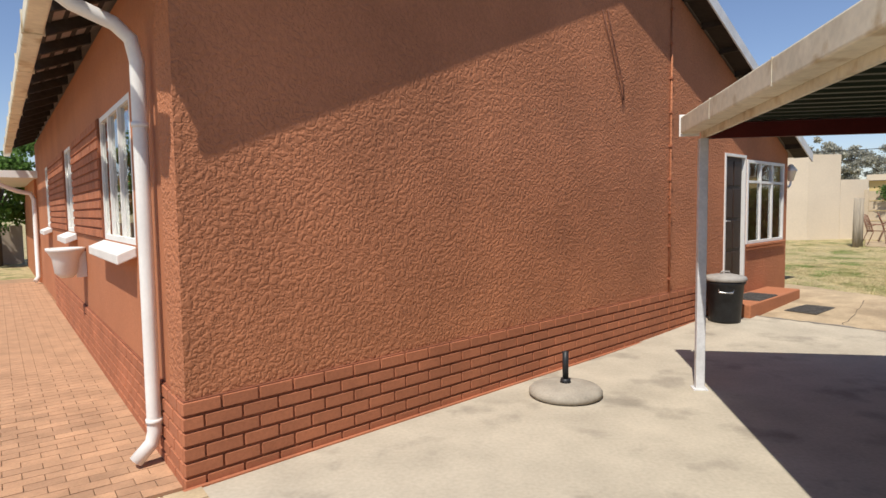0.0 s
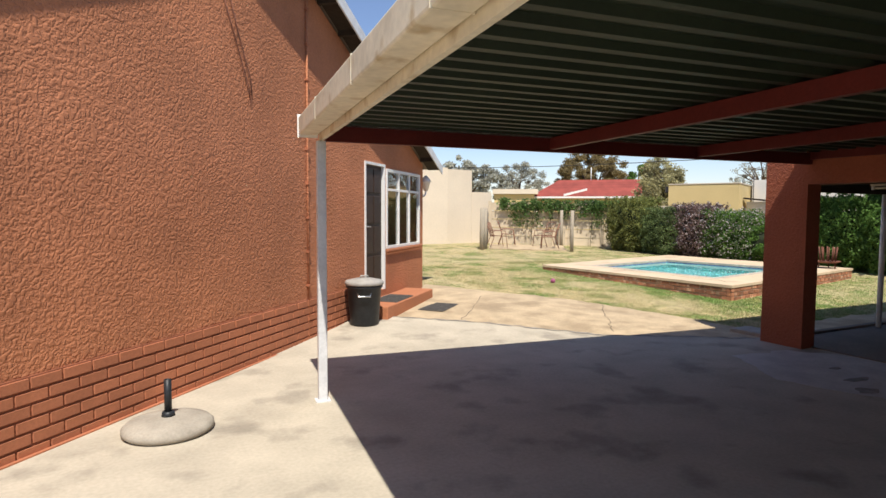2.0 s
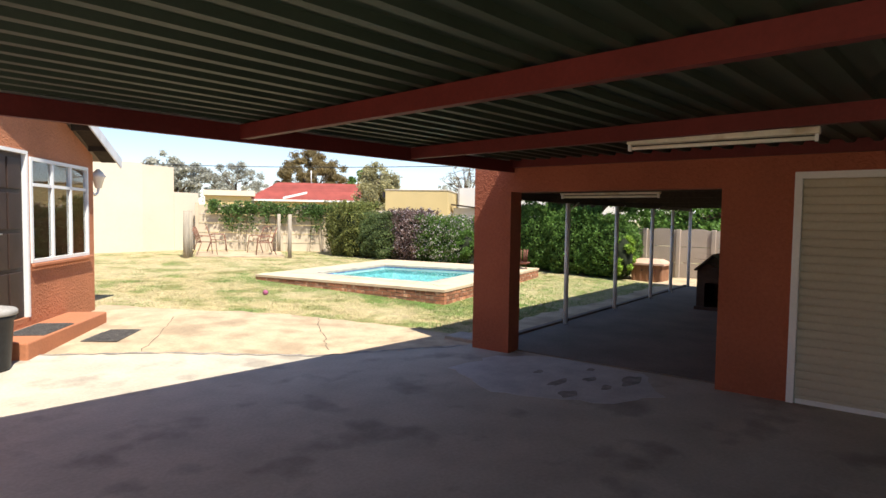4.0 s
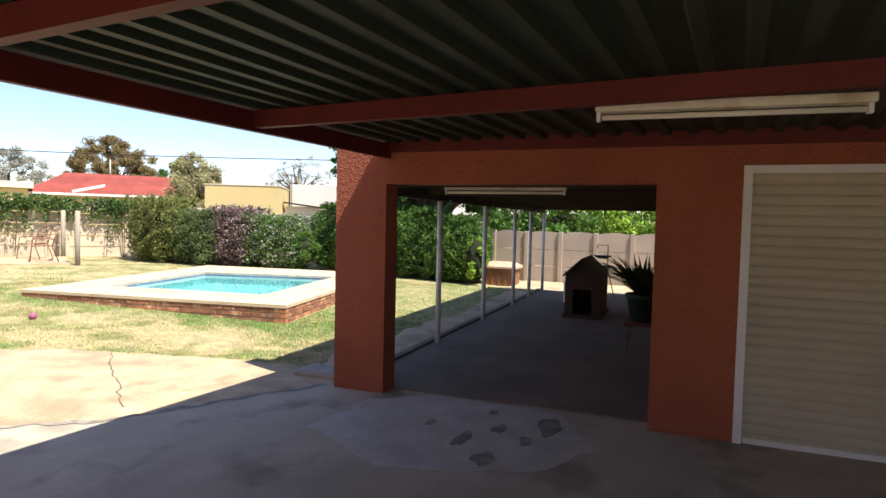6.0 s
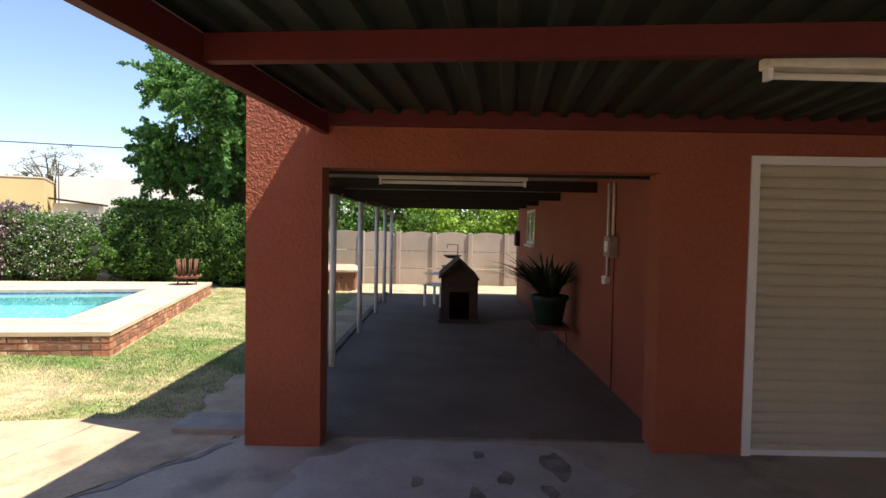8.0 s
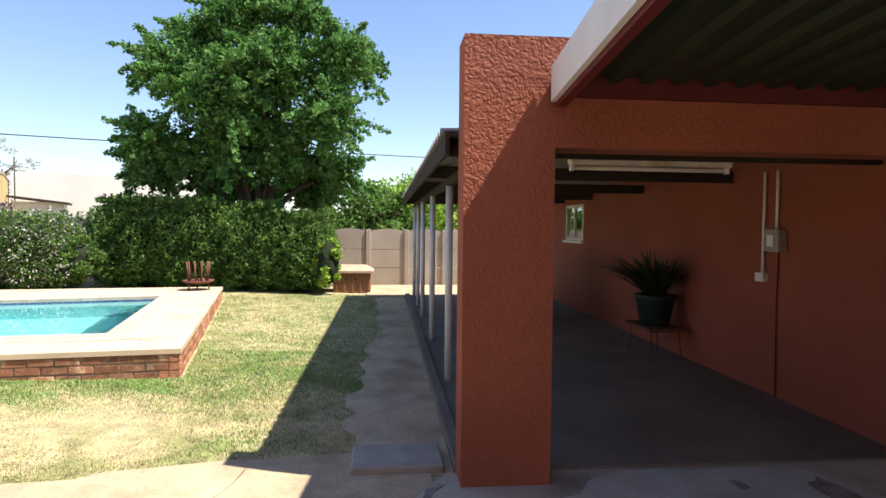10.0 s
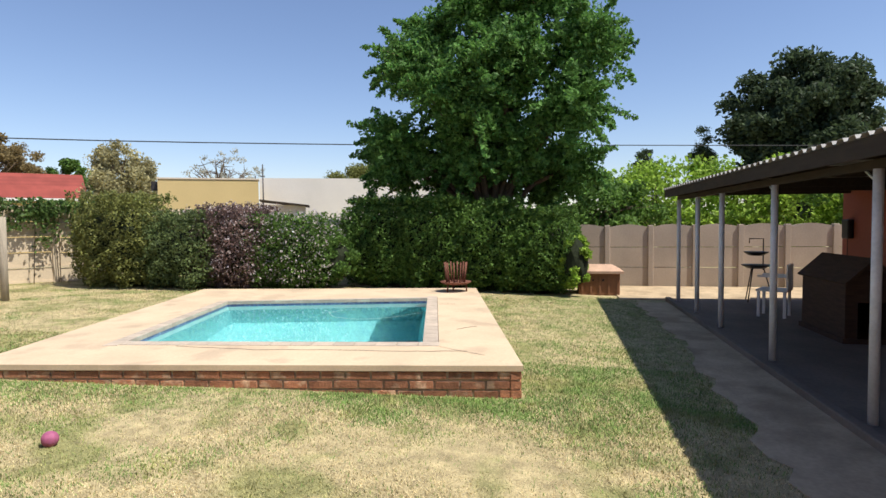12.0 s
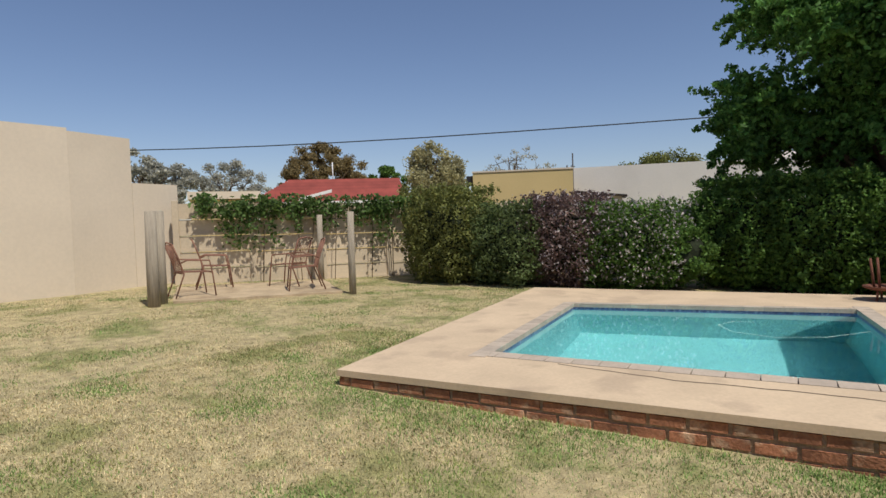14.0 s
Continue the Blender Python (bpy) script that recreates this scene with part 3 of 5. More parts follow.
    planter = thing("wall_planter", MS @ pose(-0.2, 4.5, 0.92), "white half-round wall planter below the side windows", "planter")
    bm = bmesh.new()
    bm_lathe(bm, [(0.06, 0.0), (0.12, 0.06), (0.14, 0.22), (0.18, 0.30), (0.2, 0.32), (0.2, 0.35), (0.16, 0.35), (0.14, 0.3)], 20)
    part("bowl", bm, M_white, planter)
    part("bracket", boxes((0.1, 0.2, -0.05, 0.05, 0.0, 0.3)), M_white, planter)
    # kitchen door and window on the gable wall
    d = thing("door_1", MH, "closed dark brown panelled back door in a white frame", "door", kind="structure")
    bm = boxes((7.75, 7.79, 0.02, 0.12, 0.38, 2.42), (8.51, 8.55, 0.02, 0.12, 0.38, 2.42), (7.79, 8.51, 0.02, 0.12, 2.38, 2.42))
    bmesh.ops.translate(bm, verts=bm.verts, vec=(0, -0.035, 0))
    part("door_frame", bm, M_white, d)
    leaf = part("door_leaf", boxes((7.795, 8.505, 0.04, 0.08, 0.385, 2.375)), M_door, d)
    for z0, z1 in ((0.46, 0.95), (1.0, 1.42), (1.47, 1.9), (1.95, 2.32)):
        for x0, x1 in ((7.85, 8.13), (8.17, 8.45)):
            part("panel", boxes((x0, x1, 0.022, 0.042, z0, z1), bevel=0.008), M_door, leaf)
    bm = bmesh.new()
    bm_sweep(bm, [(7.84, 0.04, 1.42), (7.84, -0.02, 1.42), (7.93, -0.025, 1.42)], 0.009, 8)
    bm_box(bm, 7.82, 7.86, 0.032, 0.04, 1.32, 1.48)
    part("door_handle", bm, M_chrome, leaf, "bright steel lever handle")
    w = thing("window_4", MH, "white steel kitchen window of three by two panes", "window", kind="structure")
    x0, x1, z0, z1, zt = 8.6, 10.28, 1.04, 2.36, 2.02
    bm = boxes((x0, x0 + 0.045, -0.02, 0.04, z0, z1), (x1 - 0.045, x1, -0.02, 0.04, z0, z1), (x0 + 0.045, x1 - 0.045, -0.02, 0.04, z0, z0 + 0.045), (x0 + 0.045, x1 - 0.045, -0.02, 0.04, z1 - 0.045, z1))
    part("window_frame", bm, M_white, w)
    for k in range(3):
        xa, xb = x0 + 0.045 + k * 0.53, x0 + 0.045 + (k + 1) * 0.53
        if k:
            part("mullion", boxes((xa - 0.025, xa + 0.025, -0.018, 0.038, z0 + 0.045, z1 - 0.045)), M_white, w)
        part("transom", boxes((xa + 0.026, xb - 0.026, -0.016, 0.036, zt - 0.02, zt + 0.02)), M_white, w)
        for za, zb in ((z0 + 0.046, zt - 0.022), (zt + 0.022, z1 - 0.046)):
            part("pane", boxes((xa + 0.026, xb - 0.026, 0.008, 0.014, za, zb)), M_glass, w)
    part("window_sill", boxes((x0 - 0.04, x1 + 0.04, -0.06, -0.022, z0 - 0.05, z0 - 0.005), bevel=0.01), M_house, w)
    # plaster band above the plinth of the kitchen end, steps, lamp, conduit
    st = thing("doorstep", MH, "terracotta painted doorstep with a rubber mat", "step")
    part("lower_step", boxes((7.4, 9.55, -0.52, -0.005, -0.02, 0.28), bevel=0.02), M_house, st)
    for k, (x, y, z) in enumerate(((7.8, -0.5, 0.28), (8.3, -1.08, 0.095))):
        mt = thing("door_mat", MH @ pose(x, y, z, 0, 0, -4 * k), "flat dark ribbed rubber door mat", "mat", "door mats")
        part("backing", boxes((0, 0.75, 0, 0.42, 0.0, 0.012)), M_rubber, mt)
        for r in range(10):
            part("rib", boxes((0.02, 0.73, 0.02 + r * 0.038, 0.04 + r * 0.038, 0.012, 0.02)), M_rubber, mt)
    con = thing("wall_conduit", MH, "thin painted conduit clipped up the gable wall", "conduit")
    bm = bmesh.new()
    bm_sweep(bm, [(6.03, -0.018, 0.03), (6.03, -0.018, 4.3)], 0.014, 8)
    part("tube", bm, M_plaster, con)
    for k in range(10):
        part("clip", boxes((6.005, 6.055, -0.04, -0.001, 0.3 + k * 0.42, 0.325 + k * 0.42)), M_brick, con)
    # two thin dark strands running down the upper gable wall
    wr = thing("loose_wire", MH, "pair of thin dark strands on the gable wall", "wire")
    for pts in ([(4.45, -0.012, 3.75), (4.62, -0.015, 3.4), (4.85, -0.02, 2.9), (4.86, -0.02, 2.8)], [(4.55, -0.012, 3.78), (4.7, -0.015, 3.4), (4.88, -0.02, 3.0), (4.88, -0.02, 2.85)]):
        bm = bmesh.new()
        bm_sweep(bm, pts, 0.006, 5)
        part("strand", bm, M_rust, wr)
    lamp = thing("wall_lantern", MH @ pose(10.5, 0.02, 2.0) @ Matrix.Scale(1.5, 4), "small white lantern on the house corner", "wall lamp")
    bm = bmesh.new()
    bm_sweep(bm, [(0.0, 0, 0.0), (0.08, 0, -0.03), (0.15, 0, 0.0), (0.17, 0, 0.05)], 0.012, 8)
    part("arm", bm, M_white, lamp)
    bm = bmesh.new()
    bm_lathe(bm, [(0.03, 0.05), (0.06, 0.16), (0.075, 0.17), (0.05, 0.21), (0.015, 0.25)], 6, (0.17, 0, 0))
    part("lantern_head", bm, M_white, lamp)


build_house()

# ---- garage front, verandah ----
FRONT = 6.1
bm = pierced(-8.0, 4.35, 0, 0.25, -0.1, 2.63, [(1.46, 3.82, -0.1, 2.0), (-2.3, 0.83, -0.1, 2.1)])
bmesh.ops.transform(bm, matrix=Matrix(((0, 1, 0, FRONT), (1, 0, 0, 0), (0, 0, 1, 0), (0, 0, 0, 1))), verts=bm.verts)
bmesh.ops.recalc_face_normals(bm, faces=bm.faces)
solid("wall_front", bm, M_pillar, "terracotta plastered garage front with pillar and parapet", "wall", kind="structure")
solid("wall_verandah", pierced(6.352, 15.5, 1.07, 1.32, -0.1, 2.6, [(12.9, 13.9, 1.3, 1.95)]), M_smooth, "terracotta verandah wall, shade deepened into its colour", "wall", kind="structure")
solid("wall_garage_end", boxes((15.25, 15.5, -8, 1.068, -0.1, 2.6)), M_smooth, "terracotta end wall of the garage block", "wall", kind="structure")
solid("wall_garage_back", boxes((6.352, 15.248, -8, -7.75, -0.1, 2.6)), M_smooth, "terracotta rear wall of the garage block", "wall", kind="structure")
solid("roof_garage", boxes((6.36, 15.6, -8.1, 1.2, 2.605, 2.7)), M_oldsheet, "flat sheet roof of the garage block", "roof", kind="structure")
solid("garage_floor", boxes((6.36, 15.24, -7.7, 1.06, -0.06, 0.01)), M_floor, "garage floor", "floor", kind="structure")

# out of view; added to keep light off the carport's far side
solid("wall_carport_side", boxes((0.9, 6.09, -3.5, -3.3, -0.1, 2.2)), M_smooth, "unseen terracotta wall added to darken the carport side", "wall", kind="structure")


def roller_door():
    d = thing("door_2", pose(FRONT, 0, 0), "closed cream steel roller door in a white frame", "garage door", kind="structure")
    bm = boxes((-0.015, 0.06, 0.79, 0.85, 0.02, 2.13), (-0.015, 0.06, -2.33, -2.27, 0.02, 2.13), (-0.015, 0.06, -2.27, 0.79, 2.07, 2.13))
    part("door_frame", bm, M_white, d)
    n = 27
    h = 2.05 / n
    bm = bmesh.new()
    prof = [(0.044, 0.0), (0.035, 0.012), (0.03, h * 0.35), (0.03, h * 0.65), (0.035, h - 0.012), (0.044, h)]
    a = [bm.verts.new((x, 0.788, z)) for x, z in prof]
    b = [bm.verts.new((x, -2.268, z)) for x, z in prof]
    for i in range(len(prof) - 1):
        bm.faces.new((a[i], b[i], b[i + 1], a[i + 1]))
    me = mesh_of("slat", bm, M_roller)
    for k in range(n):
        s = new("slat", me)
        s.parent = d
        s.location = (0, 0, 0.02 + k * h)
    part("bottom_rail", boxes((0.01, 0.05, -2.26, 0.78, 0.021, 0.07)), M_white, d)
    part("lock", boxes((0.0, 0.03, -0.62, -0.5, 0.25, 0.28)), M_steel, d)


roller_door()


def corrugated(x_lo, x_hi, y0, y1, pitch, depth, z_at, mat, name, parent):
    """Ribbed sheet, ribs along x; x_hi(y) is its far end."""
    verts, faces = [], []
    n = int((y1 - y0) / pitch)
    row = []
    for k in range(n):
        y = y0 + k * pitch
        for dy, dz in ((0, 0), (0.28, 0), (0.38, depth), (0.9, depth)):
            row.append((y + dy * pitch, dz))
    for y, dz in row:
        for x in (x_lo(y), x_hi(y)):
            verts.append((x, y, z_at(x, y) + dz))
            verts.append((x, y, z_at(x, y) + dz + 0.003))
    for k in range(len(row) - 1):
        a, b = k * 4, k * 4 + 4
        faces += [(a, a + 2, b + 2, b), (a + 1, b + 1, b + 3, a + 3), (a, b, b + 1, a + 1), (a + 2, a + 3, b + 3, b + 2)]
    return raw(name, verts, faces, mat, parent)


def build_carport():
    """Steel carport; local x runs to the garage, y out to the lawn."""
    c = thing("carport", MC, "steel carport with green ribbed sheeting and red beams", "carport")
    inv = MC.inverted()

    def wall_x(y):
        a = MC.to_3x3()
        return (FRONT - 0.01 - MC.translation.x - a[0][1] * y) / a[0][0]

    zr = lambda x: 2.37 - 0.001 * x
    corrugated(lambda y: 0.0, lambda y: wall_x(y) + 0.05, -7.985, 0.0, 0.19, 0.035, lambda x, y: zr(x), M_sheet, "roof_sheet", c)
    for x in (2.15, 3.95):
        part("beam", boxes((x, x + 0.06, -8.0, -0.09, zr(x) - 0.115, zr(x) - 0.004)), M_redbeam, c, "red painted steel beam")
    bm = bmesh.new()
    vs = bm_box(bm, 0.02, wall_x(-0.08), -0.085, -0.035, 0, 0.13)
    for v in vs:
        v.co.z += zr(v.co.x) - 0.135
    part("edge_beam", bm, M_redbeam, c, "dark red edge beam")
    bm = bmesh.new()
    vs = bm_box(bm, -0.02, wall_x(0) - 0.02, -0.03, 0.0, 0, 0.2)
    for v in vs:
        v.co.z += zr(v.co.x) - 0.11
    part("fascia", bm, M_white, c, "white fascia board facing the lawn")
    bm = boxes((FRONT - 0.05, FRONT - 0.002, -7.9, 3.80, 2.285, 2.40))
    bmesh.ops.transform(bm, matrix=inv, verts=bm.verts)
    part("wall_plate", bm, M_redbeam, c, "dark red wall plate")
    part("front_fascia", boxes((-0.03, 0.0, -8.0, -0.032, 2.24, 2.46)), M_cream, c, "weathered cream front fascia")
    g = part("gutter", boxes((-0.19, -0.035, -8.0, 0.02, 2.29, 2.44), bevel=0.012), M_cream, c, "cream box gutter")
    for y in (-0.9, -2.1, -3.3, -4.5):
        part("bracket", boxes((-0.192, -0.033, y, y + 0.008, 2.288, 2.442)), M_cream, g)
    part("end_cap", boxes((-0.2, -0.03, 0.021, 0.03, 2.27, 2.46)), M_white, g)
    part("post", boxes((-0.055, 0.02, -0.09, -0.02, 0.02, 2.238), bevel=0.006), M_post, c, "grey-white square steel post")
    part("post_foot", boxes((-0.08, 0.045, -0.115, 0.005, 0.02, 0.04)), M_post, c)


build_carport()


def tube_lamp(m, label):
    t = thing("tube_lamp", m, label, "ceiling lamp", "tube lamps")
    part("casing", boxes((-0.045, 0.045, -0.61, 0.61, 0.0, 0.045), bevel=0.008), M_cream, t)
    bm = bmesh.new()
    bm_sweep(bm, [(0, -0.58, -0.025), (0, 0.58, -0.025)], 0.014, 10)
    part("tube", bm, M_tube, t)
    for y in (-0.6, 0.585):
        part("holder", boxes((-0.02, 0.02, y, y + 0.02, -0.045, 0.0)), M_white, t)
    return t


tube_lamp(pose(4.32, 1.12, 2.235, 0, 0, 2), "unlit cream fluorescent tube lamp under the carport beam")
tube_lamp(pose(6.85, 2.9, 1.985, 0, 0, 3), "unlit fluorescent tube lamp under the verandah roof")


def build_verandah():
    v = thing("verandah_roof", pose(0, 0, 0), "low corrugated verandah roof on white posts", "verandah roof")
    slope = lambda y: 2.12 + (4.42 - y) * 0.03
    # ribs run across the verandah, from the wall to the lawn
    verts, faces, n = [], [], 0
    xs = []
    x = 6.36
    while x < 15.3:
        xs += [(x, 0.0), (x + 0.05, 0.0), (x + 0.075, 0.03), (x + 0.15, 0.03)]
        x += 0.175
    for x, dz in xs:
        for y in (1.33, 4.45):
            verts += [(x, y, slope(y) + dz), (x, y, slope(y) + dz + 0.004)]
    for k in range(len(xs) - 1):
        a, b = k * 4, k * 4 + 4
        faces += [(a, a + 2, b + 2, b), (a + 1, b + 1, b + 3, a + 3), (a, b, b + 1, a + 1), (a + 2, a + 3, b + 3, b + 2)]
    raw("roof_sheet", verts, faces, M_oldsheet, v)
    for x in (6.6, 8.4, 10.45, 12.45, 14.0, 15.2):
        part("rafter", boxes((x, x + 0.05, 1.33, 4.4, 2.0, 2.115)), M_timber, v)
    part("edge_board", boxes((6.36, 15.35, 4.405, 4.43, 1.98, 2.115)), M_timber, v, "dark timber edge board")
    part("plate", boxes((6.36, 15.3, 4.15, 4.21, 1.93, 1.998)), M_timber, v)
    for x in (8.42, 10.46, 12.45, 13.85, 15.3):
        bm = bmesh.new()
        bm_sweep(bm, [(x, 4.18, 0.045), (x, 4.18, 1.93)], 0.036, 12)
        part("post", bm, M_post, v, "grey-white round steel post")
        bm = bmesh.new()
        bm_sweep(bm, [(x, 4.16, 1.8), (x + 0.3, 4.14, 1.95)], 0.01, 6)
        part("brace", bm, M_post, v)


build_verandah()


def small_window():
    w = thing("window_5", pose(0, 0, 0), "small white window in the verandah wall", "window", kind="structure")
    part("window_frame", boxes((12.9, 12.95, 1.28, 1.33, 1.3, 1.95), (13.85, 13.9, 1.28, 1.33, 1.3, 1.95), (12.95, 13.85, 1.28, 1.33, 1.3, 1.35), (12.95, 13.85, 1.28, 1.33, 1.9, 1.95)), M_white, w)
    part("mullion", boxes((13.38, 13.42, 1.285, 1.325, 1.351, 1.899)), M_white, w)
    for a, b in ((12.95, 13.38), (13.42, 13.85)):
        g = part("pane", boxes((a, b, 1.3, 1.306, 1.351, 1.899)), M_glass, w)
        g.visible_shadow = False
    part("window_sill", boxes((12.85, 13.95, 1.325, 1.38, 1.25, 1.295), bevel=0.008), M_white, w)


small_window()


def verandah_things():
    e = thing("switch_box", pose(7.67, 1.32, 1.34), "grey electrical switch box with two conduits on the wall", "switch box")
    part("body", boxes((-0.1, 0.1, 0.0, 0.09, 0, 0.2), bevel=0.01), M_greyplastic, e)
    part("cover", boxes((-0.05, 0.04, 0.09, 0.1, 0.05, 0.15)), M_white, e)
    for x, za, zb in ((0.2, -0.2, 0.72), (0.02, 0.2, 0.72)):
        bm = bmesh.new()
        bm_sweep(bm, [(x, 0.02, za), (x, 0.02, zb)], 0.015, 8)
        part("conduit", bm, M_white, e)
    part("plug", boxes((0.14, 0.26, 0.0, 0.06, -0.28, -0.2), bevel=0.008), M_white, e)
    bm = bmesh.new()
    bm_sweep(bm, [(0.0, 0.01, 0.0), (0.01, 0.012, -0.5), (-0.01, 0.012, -1.3)], 0.006, 6)
    part("cable", bm, M_redbeam, e)
    # kennel
    k = thing("dog_kennel", pose(11.5, 2.42, 0.045), "dark wooden dog kennel with a pitched roof and open doorway", "kennel")
    for x0, x1, y0, y1 in ((0.0, 0.03, 0.0, 0.14), (0.0, 0.03, 0.46, 0.6), (1.22, 1.25, 0.0, 0.6), (0.03, 1.22, 0.0, 0.03), (0.03, 1.22, 0.57, 0.6)):
        part("wall_panel", boxes((x0, x1, y0, y1, 0.06, 0.72)), M_kennel, k)
    part("lintel", boxes((0.0, 0.03, 0.14, 0.46, 0.5, 0.72)), M_kennel, k)
    for x in (0.0, 1.22):
        bm = bmesh.new()
        a = [bm.verts.new((x, y, z)) for y, z in ((0, 0.72), (0.6, 0.72), (0.3, 1.0))]
        b = [bm.verts.new((x + 0.03, y, z)) for y, z in ((0, 0.72), (0.6, 0.72), (0.3, 1.0))]
        bm.faces.new(a)
        bm.faces.new(b[::-1])
        for i in range(3):
            bm.faces.new((a[i], a[(i + 1) % 3], b[(i + 1) % 3], b[i]))
        part("gable", bm, M_kennel, k)
    for s in (-1, 1):
        bm = bmesh.new()
        vs = bm_box(bm, -0.08, 1.33, 0, 0.44, 0, 0.03)
        bmesh.ops.transform(bm, matrix=Matrix.Translation((0, 0.3, 1.02)) @ Matrix.Rotation(radians(-43 if s > 0 else 180 + 43), 4, "X"), verts=bm.verts)
        part("roof_board", bm, M_kennel, k)
    part("base", boxes((-0.03, 1.28, -0.03, 0.63, 0.0, 0.06)), M_kennel, k)
    # potted succulent on a low stand
    for x, y, h, r, top in ((9.4, 1.64, 0.36, 0.23, 0.66),):
        p = thing("potted_plant", pose(x, y, 0.045), "spiky green succulent in a dark green pot on a stand", "potted plant")
        if h:
            st = part("stand", boxes((-0.35, 0.35, -0.22, 0.22, h - 0.03, h)), M_rust, p, "thin rusty metal stand")
            for sx in (-0.3, 0.3):
                for sy in (-0.18, 0.18):
                    bm = bmesh.new()
                    bm_sweep(bm, [(sx, sy, 0), (sx * 0.9, sy * 0.9, h - 0.03)], 0.008, 6)
                    part("leg", bm, M_rust, st)
        bm = bmesh.new()
        bm_lathe(bm, [(r * 0.7, h), (r * 0.95, h + 0.3), (r * 1.05, h + 0.31), (r * 1.05, h + 0.36), (r * 0.85, h + 0.36), (r * 0.8, h + 0.32)], 20)
        part("pot", bm, M_pot, p)
        verts, faces = [], []
        rr = random.Random(int(x * 10))
        for i in range(170):
            a, l, lean = rr.uniform(0, 6.28), rr.uniform(0.6, 1.0) * top, rr.uniform(0.2, 1.15)
            if i % 5 < 2:
                a, l, lean = rr.gauss(1.57, 0.5), rr.uniform(0.8, 1.3) * top, rr.uniform(0.7, 1.3)
            base = Vector((rr.uniform(-0.08, 0.08), rr.uniform(-0.08, 0.08), h + 0.34))
            way = Vector((math.cos(a), math.sin(a), 0))
            sidev = Vector((-math.sin(a), math.cos(a), 0)) * 0.022
            pts = [base + way * (lean * l * t) + Vector((0, 0, l * (t - 0.45 * lean * t * t))) for t in (0, 0.35, 0.7, 1.0)]
            o = len(verts)
            for t, q in enumerate(pts):
                w = (0.8, 1.0, 0.7, 0.05)[t]
                verts += [q - sidev * w, q + sidev * w]
            faces += [(o + 2 * t, o + 2 * t + 1, o + 2 * t + 3, o + 2 * t + 2) for t in range(3)]
        raw("leaves", verts, faces, M_plant, p)
    # cooking tripod behind the verandah
    b = thing("braai_stand", pose(15.4, 2.8, 0.02), "black steel barbecue tripod with two round trays", "barbecue")
    for z, r in ((0.68, 0.24), (0.92, 0.2)):
        bm = bmesh.new()
        bm_lathe(bm, [(r * 0.6, z - 0.05), (r, z), (r + 0.015, z + 0.02), (r - 0.02, z + 0.02)], 20)
        part("tray", bm, M_steel, b)
    for a in (0.3, 2.4, 4.5):
        bm = bmesh.new()
        bm_sweep(bm, [(0.3 * math.cos(a), 0.3 * math.sin(a), 0.0), (0.12 * math.cos(a), 0.12 * math.sin(a), 0.65)], 0.012, 6)
        part("leg", bm, M_steel, b)
    bm = bmesh.new()
    bm_sweep(bm, [(0.0, -0.12, 0.6), (0.0, -0.12, 1.18), (0, 0.12, 1.18), (0, 0.12, 1.1)], 0.012, 6)
    part("hanger", bm, M_steel, b)
    ph = thing("wall_phone", pose(15.2, 1.32, 1.2), "black intercom handset on the verandah wall", "intercom")
    part("body", boxes((-0.12, 0.12, 0.0, 0.1, 0, 0.34), bevel=0.02), M_blackplastic, ph)
    bm = bmesh.new()
    bm_sweep(bm, [(0.0, 0.05, 0.0), (0.02, 0.04, -0.4), (-0.03, 0.06, -0.8)], 0.008, 6)
    part("cord", bm, M_blackplastic, ph)
    c = thing("plastic_chair", pose(13.6, 3.1, 0.045, 0, 0, 150), "white plastic garden chair behind the kennel", "chair")
    part("seat", boxes((-0.22, 0.22, -0.22, 0.22, 0.40, 0.43), bevel=0.01), M_white, c)
    for k in range(5):
        part("back_slat", boxes((-0.2 + k * 0.085, -0.15 + k * 0.085, 0.2, 0.225, 0.43, 0.82)), M_white, c)
    for sx in (-0.2, 0.16):
        for sy in (-0.2, 0.16):
            part("leg", boxes((sx, sx + 0.04, sy, sy + 0.04, 0, 0.4)), M_white, c)
        part("armrest", boxes((sx, sx + 0.04, -0.2, 0.22, 0.62, 0.65)), M_white, c)


verandah_things()

# ---- yard things ----


def umbrella_base():
    u = thing("umbrella_base", pose(-0.78, 4.16, 0.03), "round grey concrete umbrella base with a short black tube", "umbrella base")
    bm = bmesh.new()
    bm_lathe(bm, [(0.29, 0.0), (0.315, 0.02), (0.315, 0.05), (0.29, 0.075), (0.2, 0.10), (0.08, 0.115), (0.04, 0.115)], 40)
    part("foot", bm, M_base, u)
    bm = bmesh.new()
    bm_sweep(bm, [(0, 0, 0.11), (0.0, 0.0, 0.15)], [0.05, 0.04], 16)
    part("collar", bm, M_blackplastic, u)
    bm = bmesh.new()
    bm_lathe(bm, [(0.026, 0.15), (0.026, 0.385), (0.022, 0.385), (0.022, 0.33)], 16)
    part("tube", bm, M_blackplastic, u)


